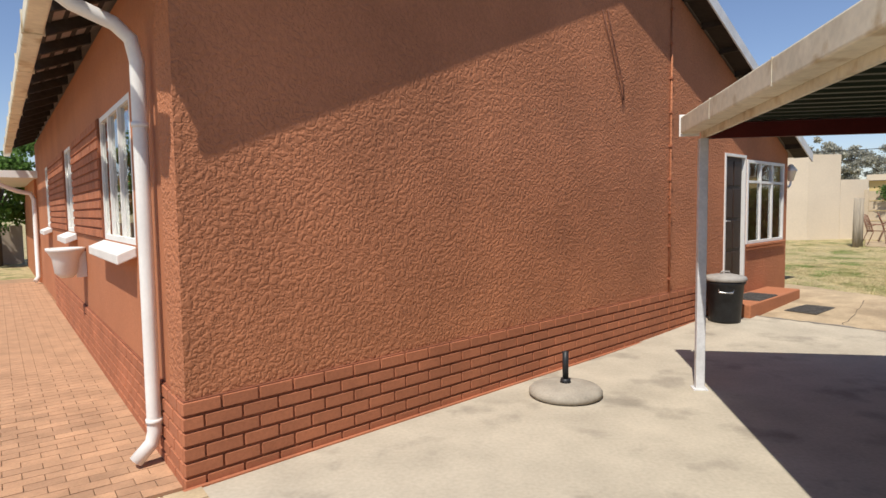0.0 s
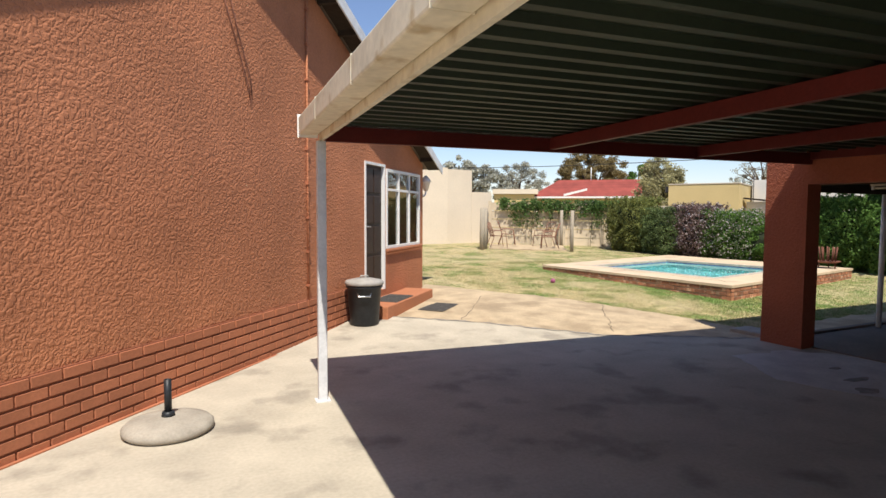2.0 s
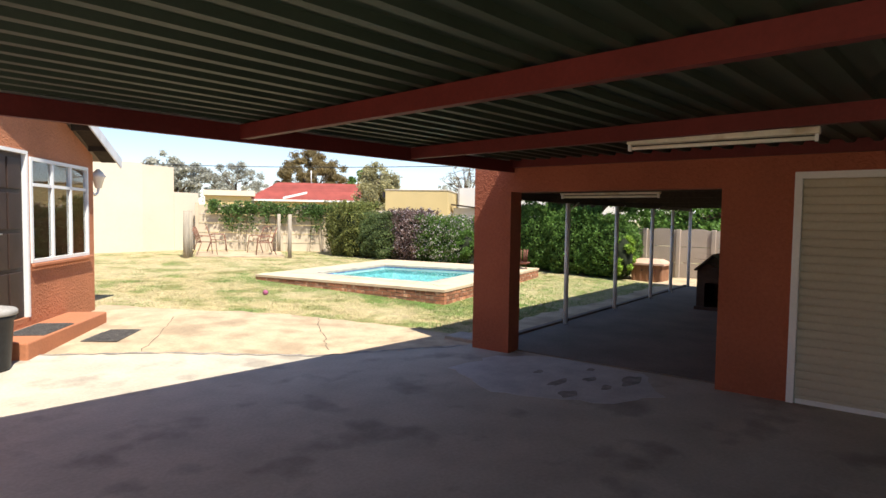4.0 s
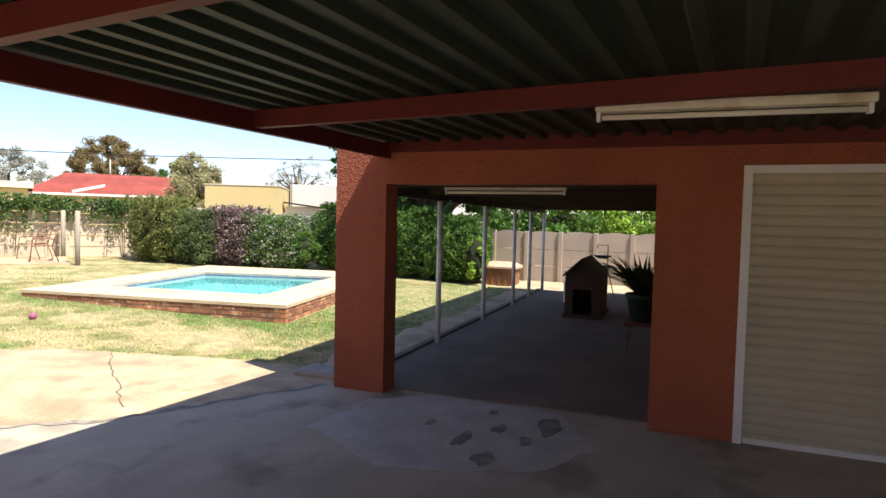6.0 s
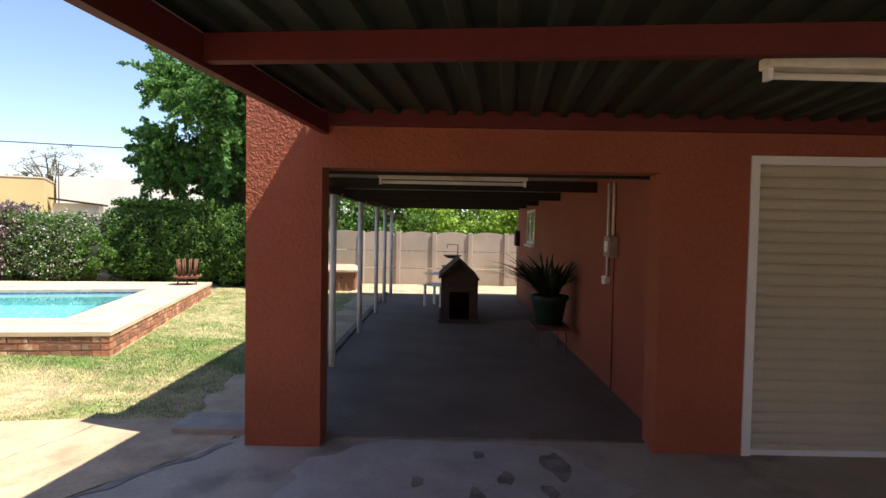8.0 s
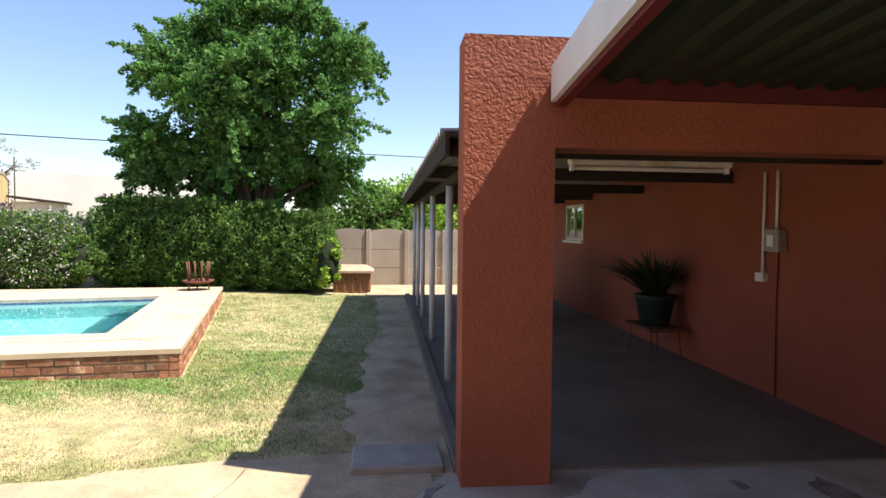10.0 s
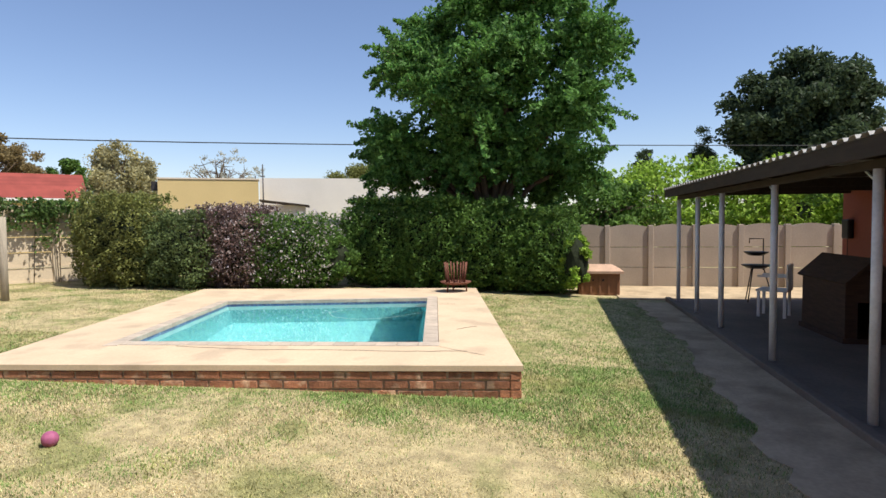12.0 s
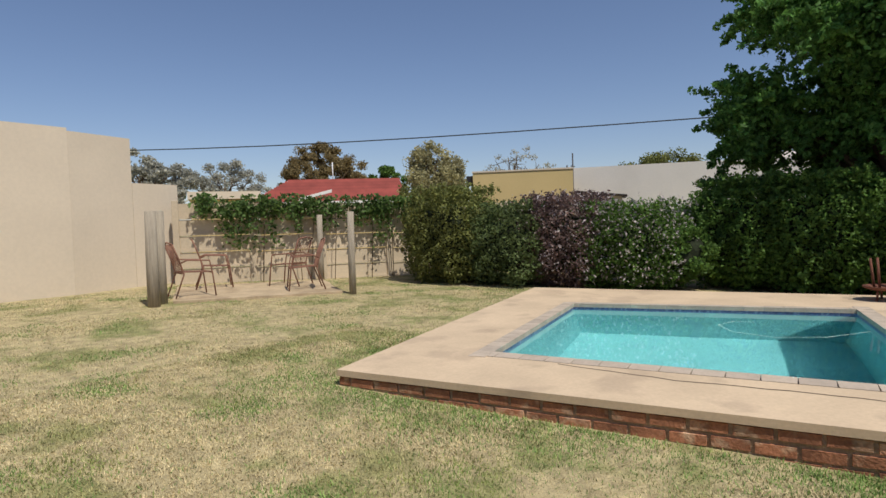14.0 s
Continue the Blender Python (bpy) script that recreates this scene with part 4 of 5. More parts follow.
def rubbish_bin():
    b = thing("rubbish_bin", pose(1.79, 7.28, 0.085), "black plastic rubbish bin with a grey lid", "bin")
    bm = bmesh.new()
    bm_lathe(bm, [(0.19, 0.0), (0.2, 0.02), (0.235, 0.5), (0.255, 0.52), (0.255, 0.56), (0.24, 0.56)], 32)
    part("body", bm, M_blackplastic, b)
    bm = bmesh.new()
    bm_lathe(bm, [(0.262, 0.555), (0.27, 0.565), (0.27, 0.595), (0.25, 0.615), (0.1, 0.645), (0.03, 0.65)], 32)
    part("lid", bm, M_greyplastic, b, "dusty grey plastic lid")
    bm = bmesh.new()
    bm_sweep(bm, [(-0.06, 0, 0.645), (-0.05, 0, 0.675), (0.05, 0, 0.675), (0.06, 0, 0.645)], 0.012, 8)
    part("lid_handle", bm, M_greyplastic, b)
    for a in (-1.9, 1.2):
        bm = bmesh.new()
        c, s = math.cos(a), math.sin(a)
        pts = [(0.245, -0.09, 0.46), (0.285, -0.08, 0.42), (0.285, 0.08, 0.42), (0.245, 0.09, 0.46)]
        bm_sweep(bm, [(x * c - y * s, x * s + y * c, z) for x, y, z in pts], 0.011, 8)
        part("handle", bm, M_chrome, b, "pale wire handle")


umbrella_base()
rubbish_bin()

# ---- pool ----
DECK_Z = 0.335


def bil(poly, a, b):
    p = [Vector(q) for q in poly]
    return p[0].lerp(p[1], a).lerp(p[3].lerp(p[2], a), b)


def ring_slab(outer, inner, z0, z1):
    bm = bmesh.new()
    vo = [[bm.verts.new((*p, z)) for p in outer] for z in (z0, z1)]
    vi = [[bm.verts.new((*p, z)) for p in inner] for z in (z0, z1)]
    for i in range(4):
        j = (i + 1) % 4
        bm.faces.new((vo[1][i], vo[1][j], vi[1][j], vi[1][i]))
        bm.faces.new((vo[0][i], vi[0][i], vi[0][j], vo[0][j]))
        bm.faces.new((vo[0][i], vo[0][j], vo[1][j], vo[1][i]))
        bm.faces.new((vi[0][i], vi[1][i], vi[1][j], vi[0][j]))
    return bm


def scaled(poly, d):
    """The outline moved outwards by d metres."""
    out = []
    n = len(poly)
    for i in range(n):
        p, a, b = Vector(poly[i]), Vector(poly[i - 1]), Vector(poly[(i + 1) % n])
        e1, e2 = (p - a).normalized(), (b - p).normalized()
        n1, n2 = Vector((e1.y, -e1.x)), Vector((e2.y, -e2.x))
        bis = (n1 + n2).normalized()
        out.append(tuple(p + bis * (d / bis.dot(n1))))
    return out


def build_pool():
    pool = thing("swimming_pool", pose(0, 0, 0), "raised swimming pool with clay brick sides and sandy deck", "swimming pool", kind="structure")
    part("deck", ring_slab(POOL, scaled(WATER, 0.16), DECK_Z - 0.05, DECK_Z), M_deck, pool, "sandy painted deck with hairline cracks")
    part("wall_core", ring_slab(scaled(POOL, -0.024), scaled(WATER, 0.2), -0.15, DECK_Z - 0.052), M_poolmortar, pool)
    # basin
    bm = bmesh.new()
    top = [bm.verts.new((*p, 0.17)) for p in WATER]
    low = [bm.verts.new((*p, -1.2)) for p in scaled(WATER, -0.12)]
    for i in range(4):
        j = (i + 1) % 4
        bm.faces.new((top[i], top[j], low[j], low[i]))
    bm.faces.new(low)
    part("basin", bm, M_basin, pool, "pale turquoise pool plaster")
    part("tile_band", ring_slab(scaled(WATER, 0.05), WATER, 0.165, DECK_Z - 0.008), M_tile, pool, "blue mosaic tile band")
    w = raw("water", [(*p, 0.272) for p in scaled(WATER, 0.001)], [(0, 1, 2, 3)], M_water, pool, "clear turquoise water")
    w.visible_shadow = False
    # cracks across the deck
    for pts in ([(9.0, 10.3), (8.95, 9.4), (9.05, 8.6), (9.08, 7.9), (9.2, 7.2)], [(9.45, 7.75), (9.15, 7.35), (9.0, 7.1)], [(10.3, 7.6), (10.55, 7.35)], [(12.3, 8.2), (12.35, 7.9)]):
        bm = bmesh.new()
        row = []
        for i, (x, y) in enumerate(pts[:-1]):
            for k in range(6):
                q = Vector((x, y)).lerp(Vector(pts[i + 1]), k / 6)
                row.append((q.x + random.uniform(-0.012, 0.012), q.y + random.uniform(-0.012, 0.012)))
        vs = [(bm.verts.new((x - 0.008, y - 0.005, DECK_Z + 0.0015)), bm.verts.new((x + 0.008, y + 0.005, DECK_Z + 0.0015))) for x, y in row]
        for a, b in zip(vs, vs[1:]):
            bm.faces.new((a[0], a[1], b[1], b[0]))
        part("crack", bm, M_crack, pool)
    # floating cleaner hose
    hose = thing("cleaner_hose", pose(0, 0, 0.262), "pale floating pool cleaner hose", "hose")
    bm = bmesh.new()
    bm_sweep(bm, [(11.9, 8.36, 0.0), (11.4, 8.7, 0.0), (11.2, 9.1, 0.0), (11.35, 9.5, 0.0), (11.7, 9.7, 0.0), (12.0, 9.6, 0.0), (12.05, 9.4, -0.02)], 0.006, 8)
    part("tube", bm, M_white, hose)
    return pool


POOL_THING = build_pool()


def fire_basket():
    f = thing("fire_basket", pose(13.95, 8.2, DECK_Z), "rusty iron fire basket on three short legs", "fire basket")
    bm = bmesh.new()
    bm_lathe(bm, [(0.2, 0.13), (0.27, 0.16), (0.28, 0.18), (0.26, 0.18), (0.19, 0.15)], 24)
    part("pan", bm, M_rust, f)
    for k in range(10):
        a = k * 2 * math.pi / 10
        bm = bmesh.new()
        bm_sweep(bm, [(0.16 * math.cos(a), 0.16 * math.sin(a), 0.16), (0.2 * math.cos(a), 0.2 * math.sin(a), 0.52)], 0.014, 6)
        part("bar", bm, M_rust, f)
    for k in range(3):
        a = k * 2 * math.pi / 3 + 0.4
        bm = bmesh.new()
        bm_sweep(bm, [(0.2 * math.cos(a), 0.2 * math.sin(a), 0.0), (0.19 * math.cos(a), 0.19 * math.sin(a), 0.14)], 0.014, 6)
        part("leg", bm, M_rust, f)


fire_basket()


def garden_box():
    g = thing("garden_box", pose(16.25, 5.1, 0.0), "brown plastic kennel-like box with a tan hipped lid", "storage box")
    part("body", boxes((0.03, 0.67, 0.03, 0.87, 0, 0.46), bevel=0.015), M_boxwall, g)
    for k in range(5):
        part("rib", boxes((0.005, 0.03, 0.05 + k * 0.18, 0.09 + k * 0.18, 0, 0.46)), M_boxwall, g)
    for y in (0.35, 0.56):
        part("vent", boxes((0.022, 0.028, y, y + 0.04, 0.3, 0.34)), M_blackplastic, g)
    bm = bmesh.new()
    v = [bm.verts.new(p) for p in ((-0.04, -0.04, 0.46), (0.74, -0.04, 0.46), (0.74, 0.94, 0.46), (-0.04, 0.94, 0.46),
                                   (-0.04, -0.04, 0.51), (0.74, -0.04, 0.51), (0.74, 0.94, 0.51), (-0.04, 0.94, 0.51),
                                   (0.15, 0.15, 0.62), (0.55, 0.15, 0.62), (0.55, 0.75, 0.62), (0.15, 0.75, 0.62))]
    for f in ((3, 2, 1, 0), (0, 1, 5, 4), (1, 2, 6, 5), (2, 3, 7, 6), (3, 0, 4, 7), (4, 5, 9, 8), (5, 6, 10, 9), (6, 7, 11, 10), (7, 4, 8, 11), (8, 9, 10, 11)):
        bm.faces.new([v[i] for i in f])
    part("lid", bm, M_boxlid, g, "sun-bleached tan hipped lid")


garden_box()
bm = bmesh.new()
bmesh.ops.create_icosphere(bm, subdivisions=3, radius=0.052)
for f in bm.faces:
    f.smooth = True
solid("ball", bm, M_ball, "faded pink rubber ball lying on the lawn", "ball", m=pose(6.87, 9.74, lawn_z(9, 9.74) + 0.05))

# ---- garden walls ----


def precast_fence(name, a, b, height, mat, rows, label, wavy=False, post_w=0.12):
    """Posts with stacked panels between them, from a to b."""
    a, b = Vector(a), Vector(b)
    n = max(1, round((b - a).length / 0.98 if wavy else (b - a).length / 1.5))
    step = (b - a).length / n
    ang = math.degrees(math.atan2(b.y - a.y, b.x - a.x))
    f = thing(name, pose(a.x, a.y, 0, 0, 0, ang), label, "wall", kind="structure")
    for k in range(n + 1):
        z = lawn_z(9, a.lerp(b, k / n).y)
        part("post", boxes((k * step - post_w / 2, k * step + post_w / 2, -0.07, 0.07, z - 0.1, z + height + 0.02), bevel=0.01), mat, f)
    for k in range(n):
        z = lawn_z(9, a.lerp(b, (k + 0.5) / n).y)
        x0, x1 = k * step + post_w / 2, (k + 1) * step - post_w / 2
        for r in range(rows):
            z0, z1 = z - 0.02 + r * height / rows, z - 0.02 + (r + 1) * height / rows
            bm = bmesh.new()
            if wavy and r == rows - 1:
                prof = [(x0 + (x1 - x0) * t, z1 + 0.06 * math.sin(math.pi * t)) for t in np.linspace(0, 1, 9)]
                va = [bm.verts.new((x0, -0.03, z0 + 0.006)), bm.verts.new((x1, -0.03, z0 + 0.006))] + [bm.verts.new((x, -0.03, q)) for x, q in prof[::-1]]
                vb = [bm.verts.new((v.co.x, 0.03, v.co.z)) for v in va]
                bm.faces.new(va)
                bm.faces.new(vb[::-1])
                for i in range(len(va)):
                    j = (i + 1) % len(va)
                    bm.faces.new((va[i], vb[i], vb[j], va[j]))
            else:
                bm_box(bm, x0, x1, -0.03, 0.03, z0 + 0.01, z1 - 0.006)
                if not wavy:
                    bm_box(bm, x0, x1, -0.05, 0.045, z0 + 0.012, z0 + 0.06)
            part("panel", bm, mat, f)
    return f


precast_fence("wall_fence_right", (18.1, 14.05), (18.1, -3.59), 1.42, M_precast, 3, "grey-pink precast concrete garden wall with scalloped tops", wavy=True)
precast_fence("wall_fence_back", (11.05, 19.4), (18.0, 14.5), 1.62, M_precast_cream, 5, "cream slatted precast garden wall under a creeper")
solid("wall_neighbour", boxes((-14, 9.2, 19.42, 19.62, -0.1, 3.32)), M_creamwall, "tall blank cream plastered boundary wall", "wall", kind="structure")
solid("wall_neighbour_return", boxes((0.002, 1.18, 0.0, 0.2, -0.1, 3.27)), M_creamwall, "blank cream plastered boundary wall", "wall", kind="structure", m=pose(9.2, 19.42, 0, 0, 0, 11))
solid("wall_neighbour_low", boxes((0.002, 0.95, 0.0, 0.2, -0.1, 2.44)), M_creamwall, "lower end of the cream boundary wall", "wall", kind="structure", m=pose(10.36, 19.64, 0, 0, 0, 6))
# never in view; added to close the rear and cut sky light
solid("wall_rear_yard", boxes((-14, 6, -9.3, -9.1, -0.1, 2.6)), M_creamwall, "unseen boundary wall added behind the carport", "wall", kind="structure")

# patio with poles and chairs
patio = [(9.6, 17.0), (11.9, 15.7), (13.0, 17.4), (10.6, 18.7)]
solid("patio", sheet(rough_outline(patio, 0.03, 0.3), 0.04, 0.12), M_apron, "small sandy concrete patio under old pergola poles", "patio", kind="structure")
for x, y, h, r in ((9.28, 16.95, 1.42, 0.085), (9.5, 17.15, 1.42, 0.085), (11.95, 15.5, 1.40, 0.06), (13.0, 17.45, 1.35, 0.06)):
    p = thing("timber_pole", pose(x, y, lawn_z(x, y)), "weathered grey round timber pergola pole in the lawn", "pole", "pergola poles")
    bm = bmesh.new()
    bm_sweep(bm, [(0, 0, -0.1), (0.0, 0, 0.6), (0.01, 0, h)], [r * 1.05, r, r * 0.95], 14)
    part("shaft", bm, M_pole, p)


def garden_chair():
    c = thing("garden_chair", pose(10.3, 17.0, 0.42, 0, 0, 200), "brown tubular metal garden chair with a mesh back", "chair", "garden chairs")
    for s in (-0.25, 0.25):
        bm = bmesh.new()
        bm_sweep(bm, [(s, -0.28, 0.0), (s, -0.24, 0.36), (s, -0.2, 0.58), (s, 0.15, 0.6), (s, 0.24, 0.56)], 0.013, 6)
        part("front_leg", bm, M_chair, c)
        bm = bmesh.new()
        bm_sweep(bm, [(s, 0.34, 0.0), (s, 0.2, 0.38), (s, 0.27, 0.62), (s, 0.36, 0.86)], 0.013, 6)
        part("back_leg", bm, M_chair, c)
    bm = bmesh.new()
    bm_sweep(bm, [(-0.25, 0.36, 0.86), (0, 0.38, 0.89), (0.25, 0.36, 0.86)], 0.013, 6)
    part("top_rail", bm, M_chair, c)
    for k in range(9):
        x = -0.22 + k * 0.055
        bm = bmesh.new()
        bm_sweep(bm, [(x, 0.36, 0.86), (x, 0.28, 0.62), (x, 0.21, 0.41), (x, -0.22, 0.39)], 0.006, 5)
        part("strap", bm, M_chair, c)
    part("seat_rim", boxes((-0.25, 0.25, -0.25, -0.22, 0.375, 0.4)), M_chair, c)
    part("seat_rim", boxes((-0.25, 0.25, 0.2, 0.23, 0.38, 0.405)), M_chair, c)
    return c


chair = garden_chair()
chair.matrix_basis = pose(10.15, 17.35, lawn_z(9, 17.2) + 0.04, 0, 0, 75)
for x, y, a in ((11.0, 18.05, 60), (12.0, 17.2, 200), (11.75, 16.5, 235)):
    copy_thing(chair, pose(x, y, lawn_z(x, y) + 0.04, 0, 0, a))

# ---- planting ----


def blob_points(n, centre, radii, shell=0.55):
    d = rng.normal(size=(n, 3))
    d /= np.linalg.norm(d, axis=1)[:, None]
    r = rng.uniform(shell, 1.0, n)[:, None]
    return np.asarray(centre) + d * r * np.asarray(radii)


def bush(name, centre, radii, count, leaf, mat, label, category="bush", lumps=26, extra=None, base_z=0.0, boxy=False, core=0.66):
    """A dense shrub: many leafy lumps over a near-black core that paints the inner shade."""
    t = thing(name, pose(centre[0], centre[1], base_z), label, category)
    cz = radii[2]
    pts = []
    if boxy:
        # clipped faces with an uneven skin and short upright shoots on top
        d = rng.normal(size=(count, 3))
        d /= np.linalg.norm(d, axis=1)[:, None]
        d /= (np.abs(d) ** 3.6).sum(1)[:, None] ** (1 / 3.6)
        w = (np.sin(d[:, 0] * 7.1 + d[:, 2] * 5.3 + centre[1]) * np.sin(d[:, 1] * 8.3 + d[:, 2] * 4.1) + 0.6 * np.sin(d[:, 0] * 17 + d[:, 1] * 13) * np.sin(d[:, 2] * 15 + centre[1] * 3))
        k = (1.0 + 0.085 * w - 0.24 * rng.uniform(0, 1, count) ** 1.6)[:, None]
        pts.append(d * k * np.asarray(radii) * 0.97 + np.array([0, 0, cz]))
        for q in range(lumps * 2):
            foot = np.array([rng.uniform(-0.9, 0.9) * radii[0], rng.uniform(-0.9, 0.9) * radii[1], cz * 1.93])
            rise = rng.uniform(0, 1, 16)[:, None]
            pts.append(foot + rise * np.array([rng.normal(0, 0.05), rng.normal(0, 0.05), rng.uniform(0.06, 0.2)]) + rng.normal(0, 0.022, (16, 3)))
    else:
        per = count // lumps
        for k in range(lumps):
            d = rng.normal(size=3)
            d *= rng.uniform(0.6, 0.82) / np.linalg.norm(d)
            c = np.array([d[0] * radii[0], d[1] * radii[1], cz + d[2] * radii[2]])
            rr = rng.uniform(0.2, 0.34) * min(radii) * np.array([1.15, 1.15, 1.0])
            pts.append(blob_points(per, c, rr, 0.5))
    pts = np.concatenate(pts)
    pts = pts[pts[:, 2] > 0.02]
    v, f = leaves(pts, leaf)
    raw("leaves", v, f, mat, t)
    if extra:
        n2, mat2, size2, hi = extra
        q = pts[rng.integers(0, len(pts), n2)]
        q = q + (q - np.array([0, 0, cz])) * 0.05
        q = q[q[:, 2] > hi]
        v, f = leaves(q, size2)
        raw("blossom", v, f, mat2, t, kind="stuff")
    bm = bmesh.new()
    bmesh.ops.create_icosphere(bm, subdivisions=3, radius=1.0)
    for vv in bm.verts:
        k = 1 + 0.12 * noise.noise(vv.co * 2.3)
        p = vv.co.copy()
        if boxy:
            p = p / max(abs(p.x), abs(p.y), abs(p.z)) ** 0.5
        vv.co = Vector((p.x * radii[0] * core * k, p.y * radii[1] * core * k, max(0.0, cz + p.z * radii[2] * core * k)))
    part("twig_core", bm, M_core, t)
    return t


# clipped hedge as four shrubs grown together, then the flowering bushes
for y, h, n in ((6.75, 0.86, 12000), (7.9, 0.95, 12000), (9.1, 0.97, 12000), (10.3, 0.95, 12000)):
    bush("hedge_shrub", (16.45, y, 0), (0.85, 0.85, h), int(n * 1.5), 0.068, M_hedge, "dense dark green clipped hedge shrub beside the pool", "hedge", 60, base_z=lawn_z(9, y), boxy=True)
bush("hedge_shrub", (15.85, 6.05, 0), (0.38, 0.38, 0.7), 3500, 0.085, M_lime, "loose light green shoots at the end of the hedge", "hedge", 24, base_z=0.02)
bush("flowering_bush", (15.35, 11.85, 0), (0.85, 1.05, 0.74), 19000, 0.058, M_hedge, "rounded bush covered with pale flowers", "bush", 60, extra=(4200, M_flower, 0.055, 0.15), base_z=0.18, boxy=True)
bush("flowering_bush", (15.05, 13.05, 0), (0.75, 0.85, 0.82), 16000, 0.058, M_purple, "purple-leaved bush with pale flowers", "bush", 56, extra=(2200, M_flower, 0.05, 0.3), base_z=0.22, boxy=True)
bush("shrub", (14.75, 14.1, 0), (0.85, 0.95, 0.74), 18000, 0.06, M_olive, "dull olive green shrub against the garden wall", "bush", 60, base_z=0.26, boxy=True)
bush("shrub", (14.45, 15.2, 0), (0.85, 0.9, 0.92), 18000, 0.062, M_bushleaf, "yellowish green shrub against the garden wall", "bush", 60, base_z=0.28, boxy=True)
bush("shrub", (15.2, 10.95, 0), (0.5, 0.55, 0.62), 3500, 0.08, M_hedge, "low dark green shrub between hedge and flowers", "bush", 24, base_z=0.17)


def tree(name, base, height, crown_c, crown_r, count, leaf, mat, label, trunk_r=0.16, clumps=90, limb_n=9, droop=0.0, seed=1, clump=(0.16, 0.26), sparse=0.45):
    if base[0] > 24:
        count, leaf = int(count * 2.0), leaf * 0.66
    t = thing(name, pose(*base), label, "tree")
    r = random.Random(seed)
    cc, cr = Vector(crown_c), Vector(crown_r)
    bm = bmesh.new()
    fork = Vector((0, 0, max(0.4, cc.z - cr.z * 0.75)))
    bm_sweep(bm, [(0, 0, -0.1), (0.03, 0.02, fork.z * 0.5), fork], [trunk_r * 1.25, trunk_r, trunk_r * 0.8], 10)
    ends = []
    for k in range(limb_n):
        a = 2 * math.pi * k / limb_n + r.uniform(-0.3, 0.3)
        e = r.uniform(0.1, 1.2)
        end = cc + Vector((math.cos(a) * math.cos(e) * cr.x, math.sin(a) * math.cos(e) * cr.y, math.sin(e) * cr.z)) * 0.8
        mid = fork.lerp(end, 0.5) + Vector((r.uniform(-0.2, 0.2), r.uniform(-0.2, 0.2), 0.25))
        bm_sweep(bm, [fork - Vector((0, 0, 0.1)), mid, end], [trunk_r * 0.5, trunk_r * 0.25, trunk_r * 0.06], 6)
        ends.append((mid, end))
        for q in range(4):
            p = mid.lerp(end, r.uniform(0.1, 0.8))
            tip = p + Vector((r.uniform(-1, 1) * cr.x, r.uniform(-1, 1) * cr.y, r.uniform(-0.3, 0.8) * cr.z)) * 0.35
            bm_sweep(bm, [p, tip], [trunk_r * 0.12, trunk_r * 0.03], 5)
    part("trunk", bm, M_bark, t)
    if count:
        pts = []
        per = count // clumps
        for k in range(clumps):
            d = rng.normal(size=3)
            d /= np.linalg.norm(d)
            rad = rng.uniform(sparse, 1.0) ** 0.6 * (1.0 + (0.16 if k % 7 == 0 else 0.0))
            c = np.array(cc) + d * rad * np.array(cr) * (1 + 0.07 * math.sin(5 * d[0] + 3 * d[2] + seed))
            s = rng.uniform(*clump) * float(max(cr))
            q = blob_points(per, c, (s, s, s * 0.75), 0.15)
            q[:, 2] -= droop * rng.uniform(0, 1, per) * np.hypot(q[:, 0] - cc.x, q[:, 1] - cc.y)
            pts.append(q)
        v, f = leaves(np.concatenate(pts), leaf)
        raw("crown", v, f, mat, t)
    return t




def garden_tree(base, lobes, label):
    """A broad tree of several leafy heads, each a burst of drooping shoots."""
    t = thing("tree", pose(*base), label, "tree")
    bm = bmesh.new()
    fork = Vector((0.05, -0.1, 1.5))
    bm_sweep(bm, [(0, 0, -0.1), (0.04, -0.04, 0.8), fork], [0.26, 0.2, 0.19], 12)
    pts, tips = [], []
    for lx, ly, lz, r in lobes:
        c = Vector((lx, ly, lz))
        mid = fork.lerp(c, 0.5) + Vector((0, 0, 0.2))
        bm_sweep(bm, [fork - Vector((0, 0, 0.1)), mid, c], [0.1, 0.06, 0.025], 7)
        # leaves inside the head
        pts.append(blob_points(int(1900 * r * r), (lx, ly, lz), (r * 0.72,) * 3, 0.2))
        for k in range(int(36 * r * r)):
            d = rng.normal(size=3)
            d /= np.linalg.norm(d)
            d[2] = d[2] * 0.8 + 0.12
            length = r * rng.uniform(0.5, 0.95) * (1.3 if k % 6 == 0 else 1.0)
            droop = rng.uniform(0.05, 0.42)
            s = np.array([0.0, 0.35, 0.7, 1.0])
            row = np.array(c) + d * r * 0.16 + d * length * s[:, None]
            row[:, 2] -= droop * length * s ** 2
            if k % 3 == 0:
                bm_sweep(bm, [c.lerp(Vector(row[0]), 0.4), *[Vector(q) for q in row]], [0.014, 0.011, 0.008, 0.005, 0.003], 4, cap=False)
            n = 125
            u = rng.uniform(0.12, 1.0, n) ** 0.8
            along = np.stack([np.interp(u, s, row[:, a]) for a in range(3)], 1)
            pts.append(along + rng.normal(0, 1, (n, 3)) * (0.03 + 0.065 * (1 - u))[:, None] * np.array([1, 1, 0.8]))
    part("trunk", bm, M_bark, t)
    v, f = leaves(np.concatenate(pts), 0.105)
    raw("crown", v, f, M_leaf, t)
    return t


